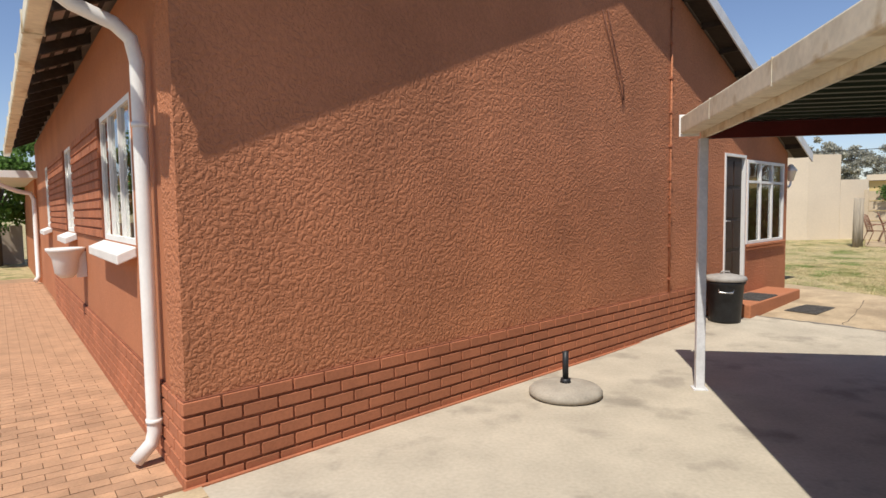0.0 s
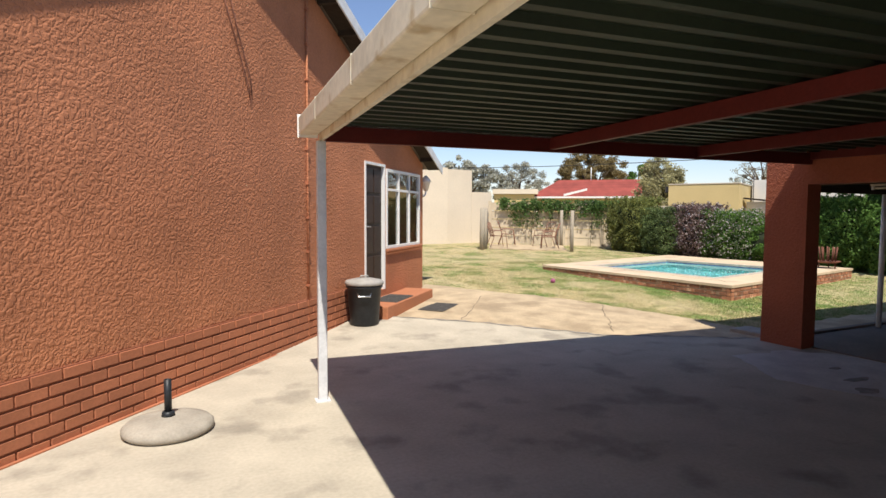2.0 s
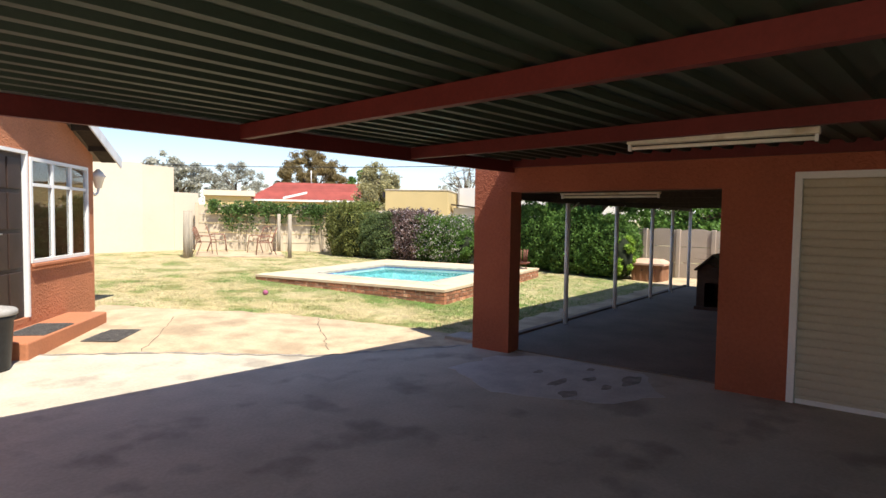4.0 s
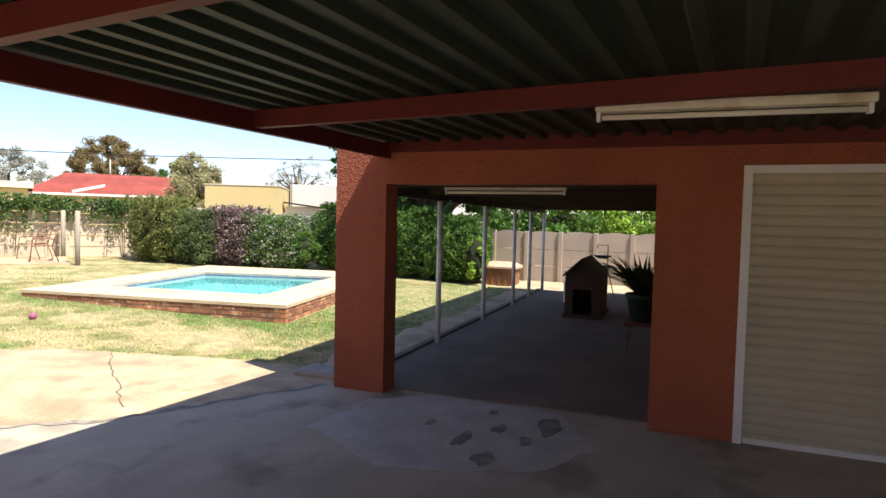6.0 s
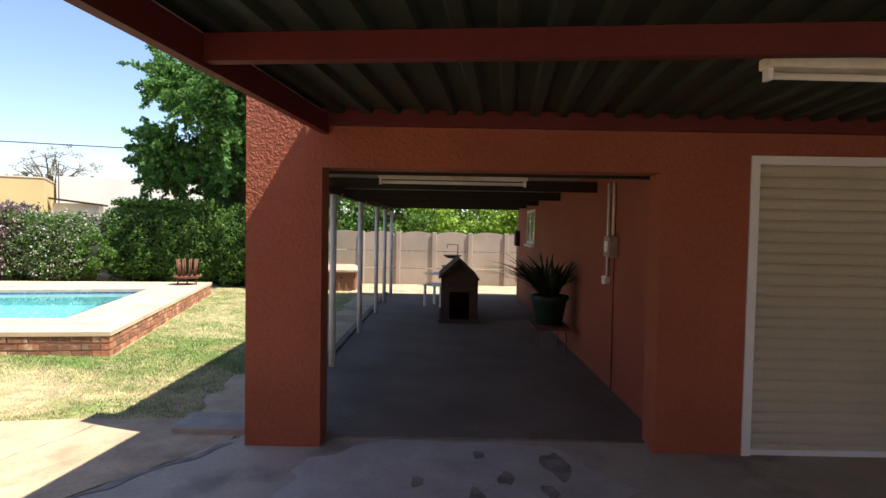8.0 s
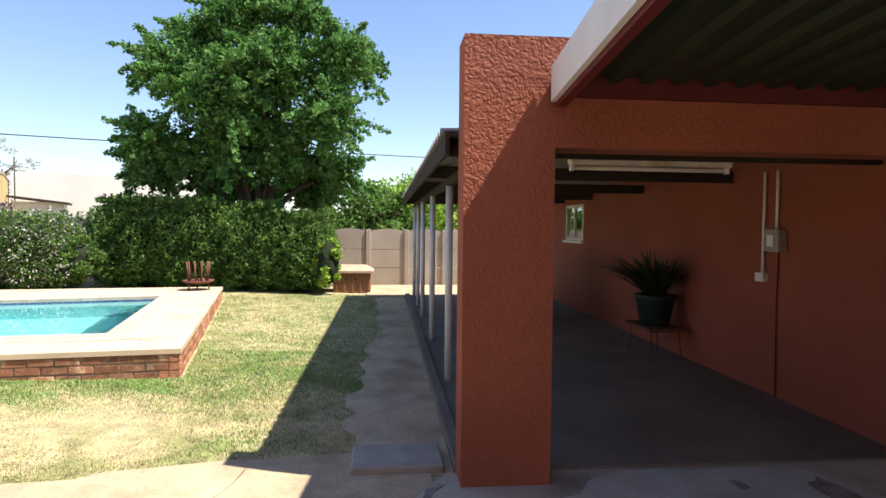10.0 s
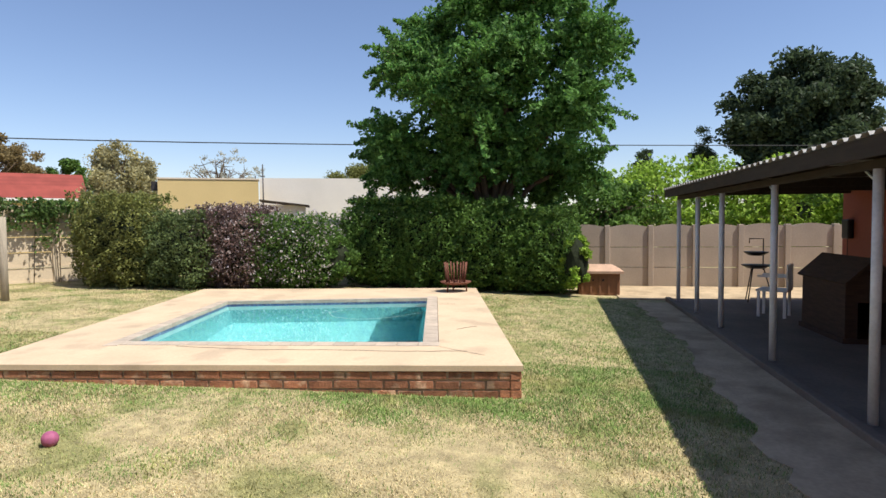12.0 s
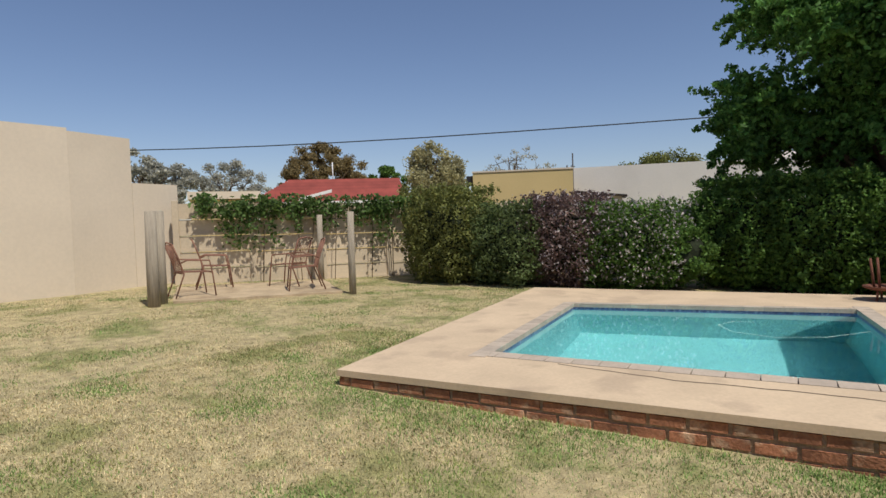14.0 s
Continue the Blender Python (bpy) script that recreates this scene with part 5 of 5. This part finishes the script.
garden_tree((17.25, 8.0, 0.05), [(-0.4, 2.0, 3.2, 1.2), (0.3, 2.2, 2.9, 1.0), (-0.6, 1.5, 5.0, 1.2), (0.5, 1.3, 6.0, 0.95), (-0.4, 0.2, 6.3, 1.15), (-0.3, -1.1, 6.3, 1.0),
                                 (-0.7, -2.2, 5.3, 1.15), (0.6, -2.4, 5.6, 0.9), (-0.9, -1.9, 3.9, 1.2), (0.3, -2.0, 2.8, 0.95), (-0.3, 0.5, 3.0, 1.1), (-0.4, -0.8, 3.1, 1.1),
                                 (-1.2, 0.3, 4.3, 1.35), (-1.0, -0.7, 5.0, 1.2), (0.9, 0.3, 4.0, 1.6), (0.9, -0.6, 5.3, 1.2), (0.9, 0.8, 2.6, 1.2), (0.9, -1.2, 2.6, 1.1)],
            "large leafy green tree rising behind the hedge")
tree("tree", (22.6, 3.2, 0), 4, (0, 0, 1.9), (1.6, 2.6, 1.25), 16000, 0.14, M_lime, "bright yellow-green tree behind the garden wall", 0.1, 60, 7, 0, 5, (0.2, 0.3))
tree("tree", (21.5, 0.4, 0), 4, (0, 0, 1.8), (1.4, 2.2, 1.2), 12000, 0.14, M_lime, "bright yellow-green shrub tree behind the garden wall", 0.1, 50, 7, 0, 6, (0.2, 0.3))
tree("tree", (20.4, 5.6, 0), 4, (0, 0, 1.7), (1.2, 1.9, 0.95), 12000, 0.13, M_hedge, "shady green shrub tree behind the garden wall", 0.1, 50, 7, 0, 7, (0.2, 0.3))
tree("tree", (20.2, -2.5, 0), 4, (0, 0, 1.9), (1.4, 2.4, 1.3), 10000, 0.14, M_hedge, "dark green tree behind the garden wall", 0.1, 50, 7, 0, 8, (0.2, 0.3))
tree("willow_tree", (22.3, 21.6, 0.4), 4.4, (0, 0, 2.5), (1.2, 1.25, 1.55), 26000, 0.1, M_willow, "pale dry willow with hanging twigs", 0.15, 110, 8, 0.35, 11, (0.14, 0.24), 0.2)
tree("tree", (30.4, 36.4, 0.4), 6.5, (0, 0, 4.0), (2.6, 2.6, 2.3), 20000, 0.2, M_browntree, "brownish round tree behind the red roof", 0.2, 120, 8, 0, 12, (0.12, 0.22))
tree("tree", (33.4, 33.8, 0.4), 6.5, (0, 0, 3.4), (1.3, 1.3, 1.5), 5000, 0.24, M_hedge, "small dark tree behind the red roof", 0.2, 30, 8, 0, 13, (0.2, 0.3))
tree("tree", (21.3, 40.3, 0.4), 6, (0, 0, 3.6), (2.3, 2.3, 1.7), 14000, 0.2, M_greytree, "hazy grey-green tree in the distance", 0.2, 130, 12, 0, 14, (0.1, 0.2))
tree("tree", (25.0, 38.5, 0.4), 6, (0, 0, 3.4), (2.2, 2.2, 1.7), 8000, 0.18, M_greytree, "thin hazy tree in the distance", 0.2, 120, 12, 0, 15, (0.12, 0.2))
tree("bare_tree", (39.5, 28.0, 0.4), 6, (0, 0, 4.0), (2.4, 2.6, 2.0), 1600, 0.18, M_greytree, "nearly bare winter tree in the distance", 0.22, 60, 16, 0, 16, (0.1, 0.2))
tree("tree", (48, 20.5, 0.4), 5, (0, 0, 4.4), (2.4, 3.0, 1.1), 5000, 0.25, M_bushleaf, "low green tree crown in the distance", 0.2, 40, 8, 0, 17, (0.2, 0.3))
tree("cypress_tree", (31.3, -4.1, 0), 8.5, (0, 0, 4.7), (2.4, 2.9, 3.8), 60000, 0.32, M_cypress, "massive dark cypress behind the verandah", 0.3, 300, 10, 0, 18, (0.16, 0.23), 0.04)
tree("cypress_tree", (32.5, -0.2, 0), 6, (0, 0, 4.2), (0.5, 0.5, 1.6), 5000, 0.14, M_cypress, "slender dark cypress in the distance", 0.1, 34, 6, 0, 19, (0.16, 0.26), 0.2)
tree("cypress_tree", (36.8, 1.6, 0), 5.5, (0, 0, 4.0), (0.6, 0.6, 1.4), 4000, 0.15, M_cypress, "small dark cypress in the distance", 0.1, 34, 6, 0, 20, (0.16, 0.26), 0.2)
tree("tree", (-17.3, 17.2, 0), 5, (0, 0, 2.8), (1.8, 1.8, 1.6), 8000, 0.16, M_hedge, "dark green tree at the end of the side path", 0.15, 40, 8, 0, 21, (0.2, 0.3))
tree("tree", (-19.5, 15.0, 0), 5, (0, 0, 2.8), (1.8, 1.8, 1.6), 8000, 0.16, M_hedge, "dark green tree at the end of the side path", 0.15, 40, 8, 0, 22, (0.2, 0.3))
solid("wall_side_path", boxes((-9, -0.1, 21.0, 21.2, -0.1, 1.3)), M_precast, "grey garden wall at the end of the side path", "wall", kind="structure", m=MS)


def creeper():
    """Vine over the slatted wall, with hanging strands."""
    t = thing("creeper", pose(0, 0, 0), "green creeper hanging over the cream slatted wall", "creeper")
    a, b = Vector((11.4, 19.05)), Vector((15.4, 16.25))
    pts = []
    for k in range(95):
        s = rng.uniform(0, 1)
        p = a.lerp(b, s)
        top = lawn_z(9, p.y) + rng.uniform(1.5, 1.78)
        drop = rng.choice([0.15, 0.25, 0.35, 0.6, 0.9], p=[0.2, 0.22, 0.25, 0.2, 0.13])
        q = np.stack([p.x - 0.1 + rng.normal(0, 0.09, 55), p.y - 0.12 + rng.normal(0, 0.09, 55), top - rng.uniform(0, drop, 55)], 1)
        pts.append(q)
        if k % 11 == 0:
            bm = bmesh.new()
            bm_sweep(bm, [(p.x - 0.08, p.y - 0.1, top), (p.x - 0.12, p.y - 0.14, top - 0.5), (p.x - 0.08 + rng.normal(0, 0.1), p.y - 0.1, lawn_z(9, p.y))], 0.008, 5)
            part("stem", bm, M_bark, t)
    v, f = leaves(np.concatenate(pts), 0.09)
    raw("leaves", v, f, M_vine, t)


creeper()

# ---- neighbours ----


def neighbour_houses():
    h = thing("neighbour_house", pose(19.3, 28.65, 0.4, 0, 0, math.degrees(math.atan2(24.44 - 28.65, 23.9 - 19.3))), "neighbouring house with a red tiled hipped roof", "house")
    # local x runs along its front, y away from the garden
    part("wall", boxes((0.4, 6.2, 0.3, 6, 0, 2.2)), M_yellow, h, "warm plastered wall")
    bm = bmesh.new()
    pts = [(0, 0, 2.18), (6.35, 0, 2.18), (6.35, 5.6, 2.18), (0, 5.6, 2.18), (1.5, 1.7, 3.2), (6.3, 1.7, 3.2)]
    v = [bm.verts.new(p) for p in pts]
    for f in ((0, 1, 5, 4), (1, 2, 5), (2, 3, 4, 5), (3, 0, 4), (3, 2, 1, 0)):
        bm.faces.new([v[i] for i in f])
    roof = part("roof", bm, M_redtile, h, "red tiled roof")
    for k in range(14):
        t = (k + 0.5) / 14
        y, z = 1.7 * t, 2.18 + 1.02 * t + 0.012
        bm = bmesh.new()
        vs = bm_box(bm, 1.5 * t + 0.02, 6.33, y - 0.06, y + 0.06, z, z + 0.03)
        for q in vs:
            q.co.z += (q.co.y - y) * 0.6
        part("tile_course", bm, M_redtile, roof)
    part("gutter", boxes((-0.05, 6.4, -0.1, -0.01, 2.1, 2.2)), M_white, h)
    for x in (2.9, 4.6):
        w = part("window", boxes((x, x + 1.1, 0.26, 0.298, 1.15, 1.95)), M_white, h)
        part("pane", boxes((x + 0.06, x + 0.52, 0.25, 0.258, 1.2, 1.9), (x + 0.58, x + 1.04, 0.25, 0.258, 1.2, 1.9)), M_steel, w)
    bm = bmesh.new()
    vs = bm_box(bm, 2.0, 3.3, -0.6, -0.5, 2.2, 2.32)
    for q in vs:
        q.co.z += (q.co.x - 2.0) * 0.25
    part("bargeboard", bm, M_white, h)
    bm = bmesh.new()
    bm_sweep(bm, [(3.4, 2.0, 3.0), (3.4, 2.0, 4.0)], 0.025, 6)
    part("vent_pipe", bm, M_white, h)
    l = thing("outbuilding", pose(16.9, 28.95, 0.4, 0, 0, -33), "low neighbouring building with a pale flat roof", "house")
    part("wall", boxes((0.1, 2.4, 0.1, 3, 0, 2.3)), M_yellow, l)
    part("roof", boxes((0, 2.6, -0.1, 3.2, 2.32, 2.6)), M_creamwall, l)
    y = thing("outbuilding", pose(17.97, 16.97, 0.3, 0, 0, math.degrees(math.atan2(14.68 - 16.97, 19.22 - 17.97))), "plain yellow plastered outbuilding behind the garden wall", "house")
    part("wall", boxes((0, 2.6, 0.0, 3.5, 0, 2.5)), M_yellow, y)
    part("coping", boxes((-0.02, 2.62, -0.02, 3.52, 2.502, 2.54)), M_creamwall, y)
    part("duct", boxes((-0.2, -0.01, 0.3, 0.6, 2.2, 2.45)), M_steel, y)
    w = thing("outbuilding", pose(21.6, 15.9, 0.3, 0, 0, -67), "whitewashed neighbouring building with a flat roofline", "house")
    part("wall", boxes((0, 7.5, 0.0, 4, 0, 2.75)), M_whitewall, w)
    part("upper_wall", boxes((4.9, 6.6, 0.5, 2.5, 2.752, 2.95)), M_whitewall, w)
    s = thing("lean_to_shed", pose(20.1, 15.1, 0.2, 0, 0, -68), "low lean-to shed with a dark corrugated roof", "shed")
    part("wall", boxes((0.05, 1.3, 0.02, 0.9, 0, 1.92)), M_whitewall, s)
    bm = bmesh.new()
    vs = bm_box(bm, -0.02, 1.42, -0.15, 1.0, 1.94, 2.0)
    for q in vs:
        q.co.z += (0.7 - q.co.x) * 0.12
    part("roof", bm, M_timber, s)
    for x, yy, z in ((21.26, 15.6, 3.45), (20.2, 15.3, 3.0)):
        a = thing("antenna_mast", pose(x, yy, 0.2), "thin grey antenna mast beside the outbuildings", "antenna")
        bm = bmesh.new()
        bm_sweep(bm, [(0, 0, 0), (0, 0, z - 0.2)], 0.02, 6)
        part("mast", bm, M_steel, a)
        part("crossbar", boxes((-0.12, 0.12, -0.01, 0.01, z - 0.6, z - 0.57)), M_steel, a)


neighbour_houses()

c = thing("overhead_cable", pose(0, 0, 0), "black overhead cable sagging across the sky", "cable")
bm = bmesh.new()
p0, p1, p2 = Vector((8.0, 35.5, 4.5)), Vector((19.5, 11.5, 3.72)), Vector((33.1, -17.0, 4.4))
bm_sweep(bm, [p0.lerp(p1, k / 12) - Vector((0, 0, 0.35 * math.sin(math.pi * k / 12))) for k in range(13)] + [p1.lerp(p2, k / 12) for k in range(1, 13)], 0.014, 6)
part("strand", bm, M_wire, c)

# ---- lawn blades ----


def inside_many(p, poly):
    ok = np.zeros(len(p), bool)
    for (xa, ya), (xb, yb) in zip(poly, poly[1:] + poly[:1]):
        if ya != yb:
            ok ^= ((ya > p[:, 1]) != (yb > p[:, 1])) & (p[:, 0] < (xb - xa) * (p[:, 1] - ya) / (yb - ya) + xa)
    return ok


def edge_distance(p, poly):
    best = np.full(len(p), 99.0)
    for a, b in zip(poly, poly[1:] + poly[:1]):
        a, d = np.array(a), np.array(b) - np.array(a)
        u = np.clip(((p - a) @ d) / (d @ d), 0, 1)
        best = np.minimum(best, np.linalg.norm(p - a - u[:, None] * d, axis=1))
    return best


def blades(name, p, mat, tall, label):
    m = len(p)
    c = np.column_stack([p, np.clip(0.033 * (p[:, 1] - 5.5), 0, 0.5) - 0.008])
    a = rng.uniform(0, 6.28, m)
    h = rng.uniform(0.4, 1.0, m) * tall
    side = np.column_stack([np.cos(a), np.sin(a), np.zeros(m)]) * 0.0045
    tip = c + np.column_stack([-np.sin(a), np.cos(a), np.zeros(m)]) * rng.normal(0, 0.03, m)[:, None]
    tip[:, 2] += h + 0.008
    raw(name, np.stack([c - side, c + side, tip], 1).reshape(-1, 3), np.arange(m * 3).reshape(-1, 3), mat, label=label, category="grass", kind="stuff")


def grass():
    """Straw-dry turf, green where water reaches it: round the pool and along the shaded path."""
    far = np.column_stack([rng.uniform(2.5, 16.0, 580000), rng.uniform(4.9, 19.3, 580000)])
    near = np.column_stack([rng.uniform(5.0, 10.0, 260000), rng.uniform(5.0, 13.5, 260000)])
    p = np.concatenate([far, near])
    st, ap = rough_outline(strip, 0.08, 0.2, keep=(0,)), rough_outline(apron, 0.07, 0.22, keep=(0, 11))
    bad = inside_many(p, scaled(POOL, 0.015)) | inside_many(p, st) | inside_many(p, ap) | inside_many(p, patio) | ((p[:, 1] < 5.2) & (p[:, 0] < 6.5))
    bad |= (0.68 * (p[:, 0] - 3.92) + 0.73 * (p[:, 1] - 10.03) < 0.03) & (-0.73 * (p[:, 0] - 3.92) + 0.68 * (p[:, 1] - 10.03) > -0.05)
    p = p[~bad]
    x, y = p[:, 0], p[:, 1]
    patchy = np.sin(x * 2.3 + 1.7 * np.sin(y * 1.3)) * np.sin(y * 2.9 + 1.4 * np.sin(x * 1.9)) + 0.5 * np.sin(x * 6.1 + y * 2.0) * np.sin(y * 5.3 - x * 1.1)
    green = 0.05 + 0.7 * np.clip(patchy - 0.3, 0, 1) + 0.85 * np.exp(-edge_distance(p, POOL) / 0.3) + 0.85 * np.exp(-np.abs(y - 5.8) / 1.1) * np.clip((x - 7.3) / 1.5, 0, 1)
    lush = rng.uniform(0, 1, len(p)) < green
    blades("dry_grass", p[~lush], M_blade, 0.018, "short patchy straw-dry lawn grass blades")
    blades("green_grass", p[lush], M_greenblade, 0.028, "greener lawn grass in patches and round the pool")


grass()

# ---- bricks, last ----


def brick_mesh(name, l, d, h, mat, chamfer=0.006):
    bm = bmesh.new()
    bm_box(bm, -l / 2, l / 2, 0, d, -h / 2, h / 2)
    for v in bm.verts:
        if v.co.y <= 0.0001:
            v.co.x *= 1 - 2 * chamfer / l
            v.co.z *= 1 - 2 * chamfer / h
    return mesh_of(name, bm, mat)


def brick_row(parent, a, b, z, me, length, gap, offset, jitter=0.0, seed=0, zmin=None):
    """A course of bricks from a to b, faces looking to the right of that way reversed."""
    r = random.Random(seed)
    a, b = Vector(a), Vector(b)
    d = (b - a).normalized()
    ang = math.atan2(d.y, d.x)
    s = offset
    total = (b - a).length
    while s < total - 0.03:
        lo, hi = max(s, 0.0), min(s + length, total)
        p = a + d * ((lo + hi) / 2)
        if hi - lo > 0.03 and (zmin is None or z > zmin(p.x, p.y)):
            o = new("brick", me)
            o.parent = parent
            o.matrix_basis = (Matrix.Translation((p.x, p.y, z + r.uniform(-jitter, jitter))) @ Matrix.Rotation(ang + r.uniform(-jitter, jitter) * 2, 4, "Z")
                              @ Matrix.Translation((0, r.uniform(-jitter, jitter) * 0.6, 0)) @ Matrix.Diagonal(((hi - lo) / length, 1, 1, 1)))
        s += length + gap


def plinth():
    t = thing("plinth", MH, "painted brick plinth course along the gable wall", "plinth", kind="structure")
    course = 0.092
    me = brick_mesh("brick", 0.232, 0.03, course - 0.012, M_brick)
    ts = thing("plinth_side", MS, "painted brick plinth along the side wall", "plinth", kind="structure")
    part("mortar", boxes((-0.018, 7.4, -0.018, -0.001, -0.05, 0.555)), M_joint, t)
    part("mortar", boxes((-0.018, -0.001, 0.0, 9.0, -0.05, 0.555)), M_joint, ts)
    for k in range(6):
        brick_row(t, (-0.03, -0.03), (7.42, -0.03), 0.05 + k * course, me, 0.232, 0.009, 0.0 if k % 2 else -0.11)
        brick_row(ts, (-0.03, 9.0), (-0.03, 0.0), 0.05 + k * course, me, 0.232, 0.009, 0.0 if k % 2 else -0.11)
    for ya, yb in ((2.86, 5.29), (6.41, 9.39)):
        part("mortar", boxes((-0.018, -0.001, ya, yb, 1.42, 2.56)), M_joint, ts)
        for k in range(12):
            brick_row(ts, (-0.03, yb), (-0.03, ya), 1.468 + k * 0.095, me, 0.232, 0.009, 0.0 if k % 2 else -0.11)
    part("cement_fillet", boxes((-0.05, 7.4, -0.06, -0.03, 0.0, 0.04)), M_brick, t)


plinth()


def pool_bricks():
    h = 0.075
    me = brick_mesh("brick", 0.215, 0.09, h, M_poolbrick, 0.008)
    for k in range(5):
        z = DECK_Z - 0.055 - h / 2 - k * (h + 0.007)
        body = scaled(POOL, -0.012)
        nr, fr, fl, nl = body
        low = lambda x, y: lawn_z(x, y) - 0.05
        off = 0.0 if k % 2 else -0.11
        brick_row(POOL_THING, nl, nr, z, me, 0.215, 0.008, off, 0.005, k, low)
        brick_row(POOL_THING, nr, fr, z, me, 0.215, 0.008, off, 0.005, 10 + k, low)
    cop = brick_mesh("coping_brick", 0.215, 0.16, 0.05, M_coping, 0.004)
    n = len(WATER)
    for i in range(n):
        a, b = Vector(scaled(WATER, 0.155)[i]), Vector(scaled(WATER, 0.155)[(i + 1) % n])
        d = (b - a).normalized()
        s = 0.0
        while s + 0.215 < (b - a).length + 0.1:
            p = a + d * (s + 0.11)
            o = new("coping_brick", cop)
            o.parent = POOL_THING
            o.matrix_basis = Matrix.Translation((p.x, p.y, DECK_Z - 0.018)) @ Matrix.Rotation(math.atan2(d.y, d.x), 4, "Z")
            s += 0.218


pool_bricks()


def paving():
    t = thing("pavement_brick", MS, "red brick paved path along the side of the house", "paving", kind="structure")
    part("bed", boxes((-3.4, -0.02, 0.0, 15, -0.1, 0.008)), M_sand, t)
    bm = bmesh.new()
    bm_box(bm, -0.105, 0.105, -0.05, 0.05, 0, 0.02)
    me = mesh_of("paver", bm, M_paving)
    rest_v, rest_f = [], []
    for j in range(130):
        for i in range(15):
            x, y = -0.135 - i * 0.215 + (0.1 if j % 2 else 0), 0.08 + j * 0.106
            if j < 20:
                o = new("paver", me)
                o.parent = t
                o.location = (x, y, 0.008 + random.uniform(0, 0.003))
            else:
                k = len(rest_v)
                rest_v += [(x + sx * 0.105, y + sy * 0.05, z) for z in (0.0, 0.029) for sx, sy in ((-1, -1), (1, -1), (1, 1), (-1, 1))]
                rest_f += [(k + 4, k + 5, k + 6, k + 7), (k, k + 1, k + 5, k + 4), (k + 1, k + 2, k + 6, k + 5), (k + 2, k + 3, k + 7, k + 6), (k + 3, k, k + 4, k + 7)]
    raw("far_pavers", rest_v, rest_f, M_paving, t, kind="stuff")
    bm = bmesh.new()
    bm_box(bm, -0.105, 0.105, -0.08, 0.08, 0, 0.02)
    me2 = mesh_of("edging_paver", bm, M_edging)
    for row in range(2):
        for i in range(18):
            o = new("edging_paver", me2)
            o.parent = t
            o.matrix_basis = pose(-0.05 - i * 0.22, -0.12 - row * 0.17, 0.015 + random.uniform(0, 0.006), 0, 0, random.uniform(-4, 4))


paving()
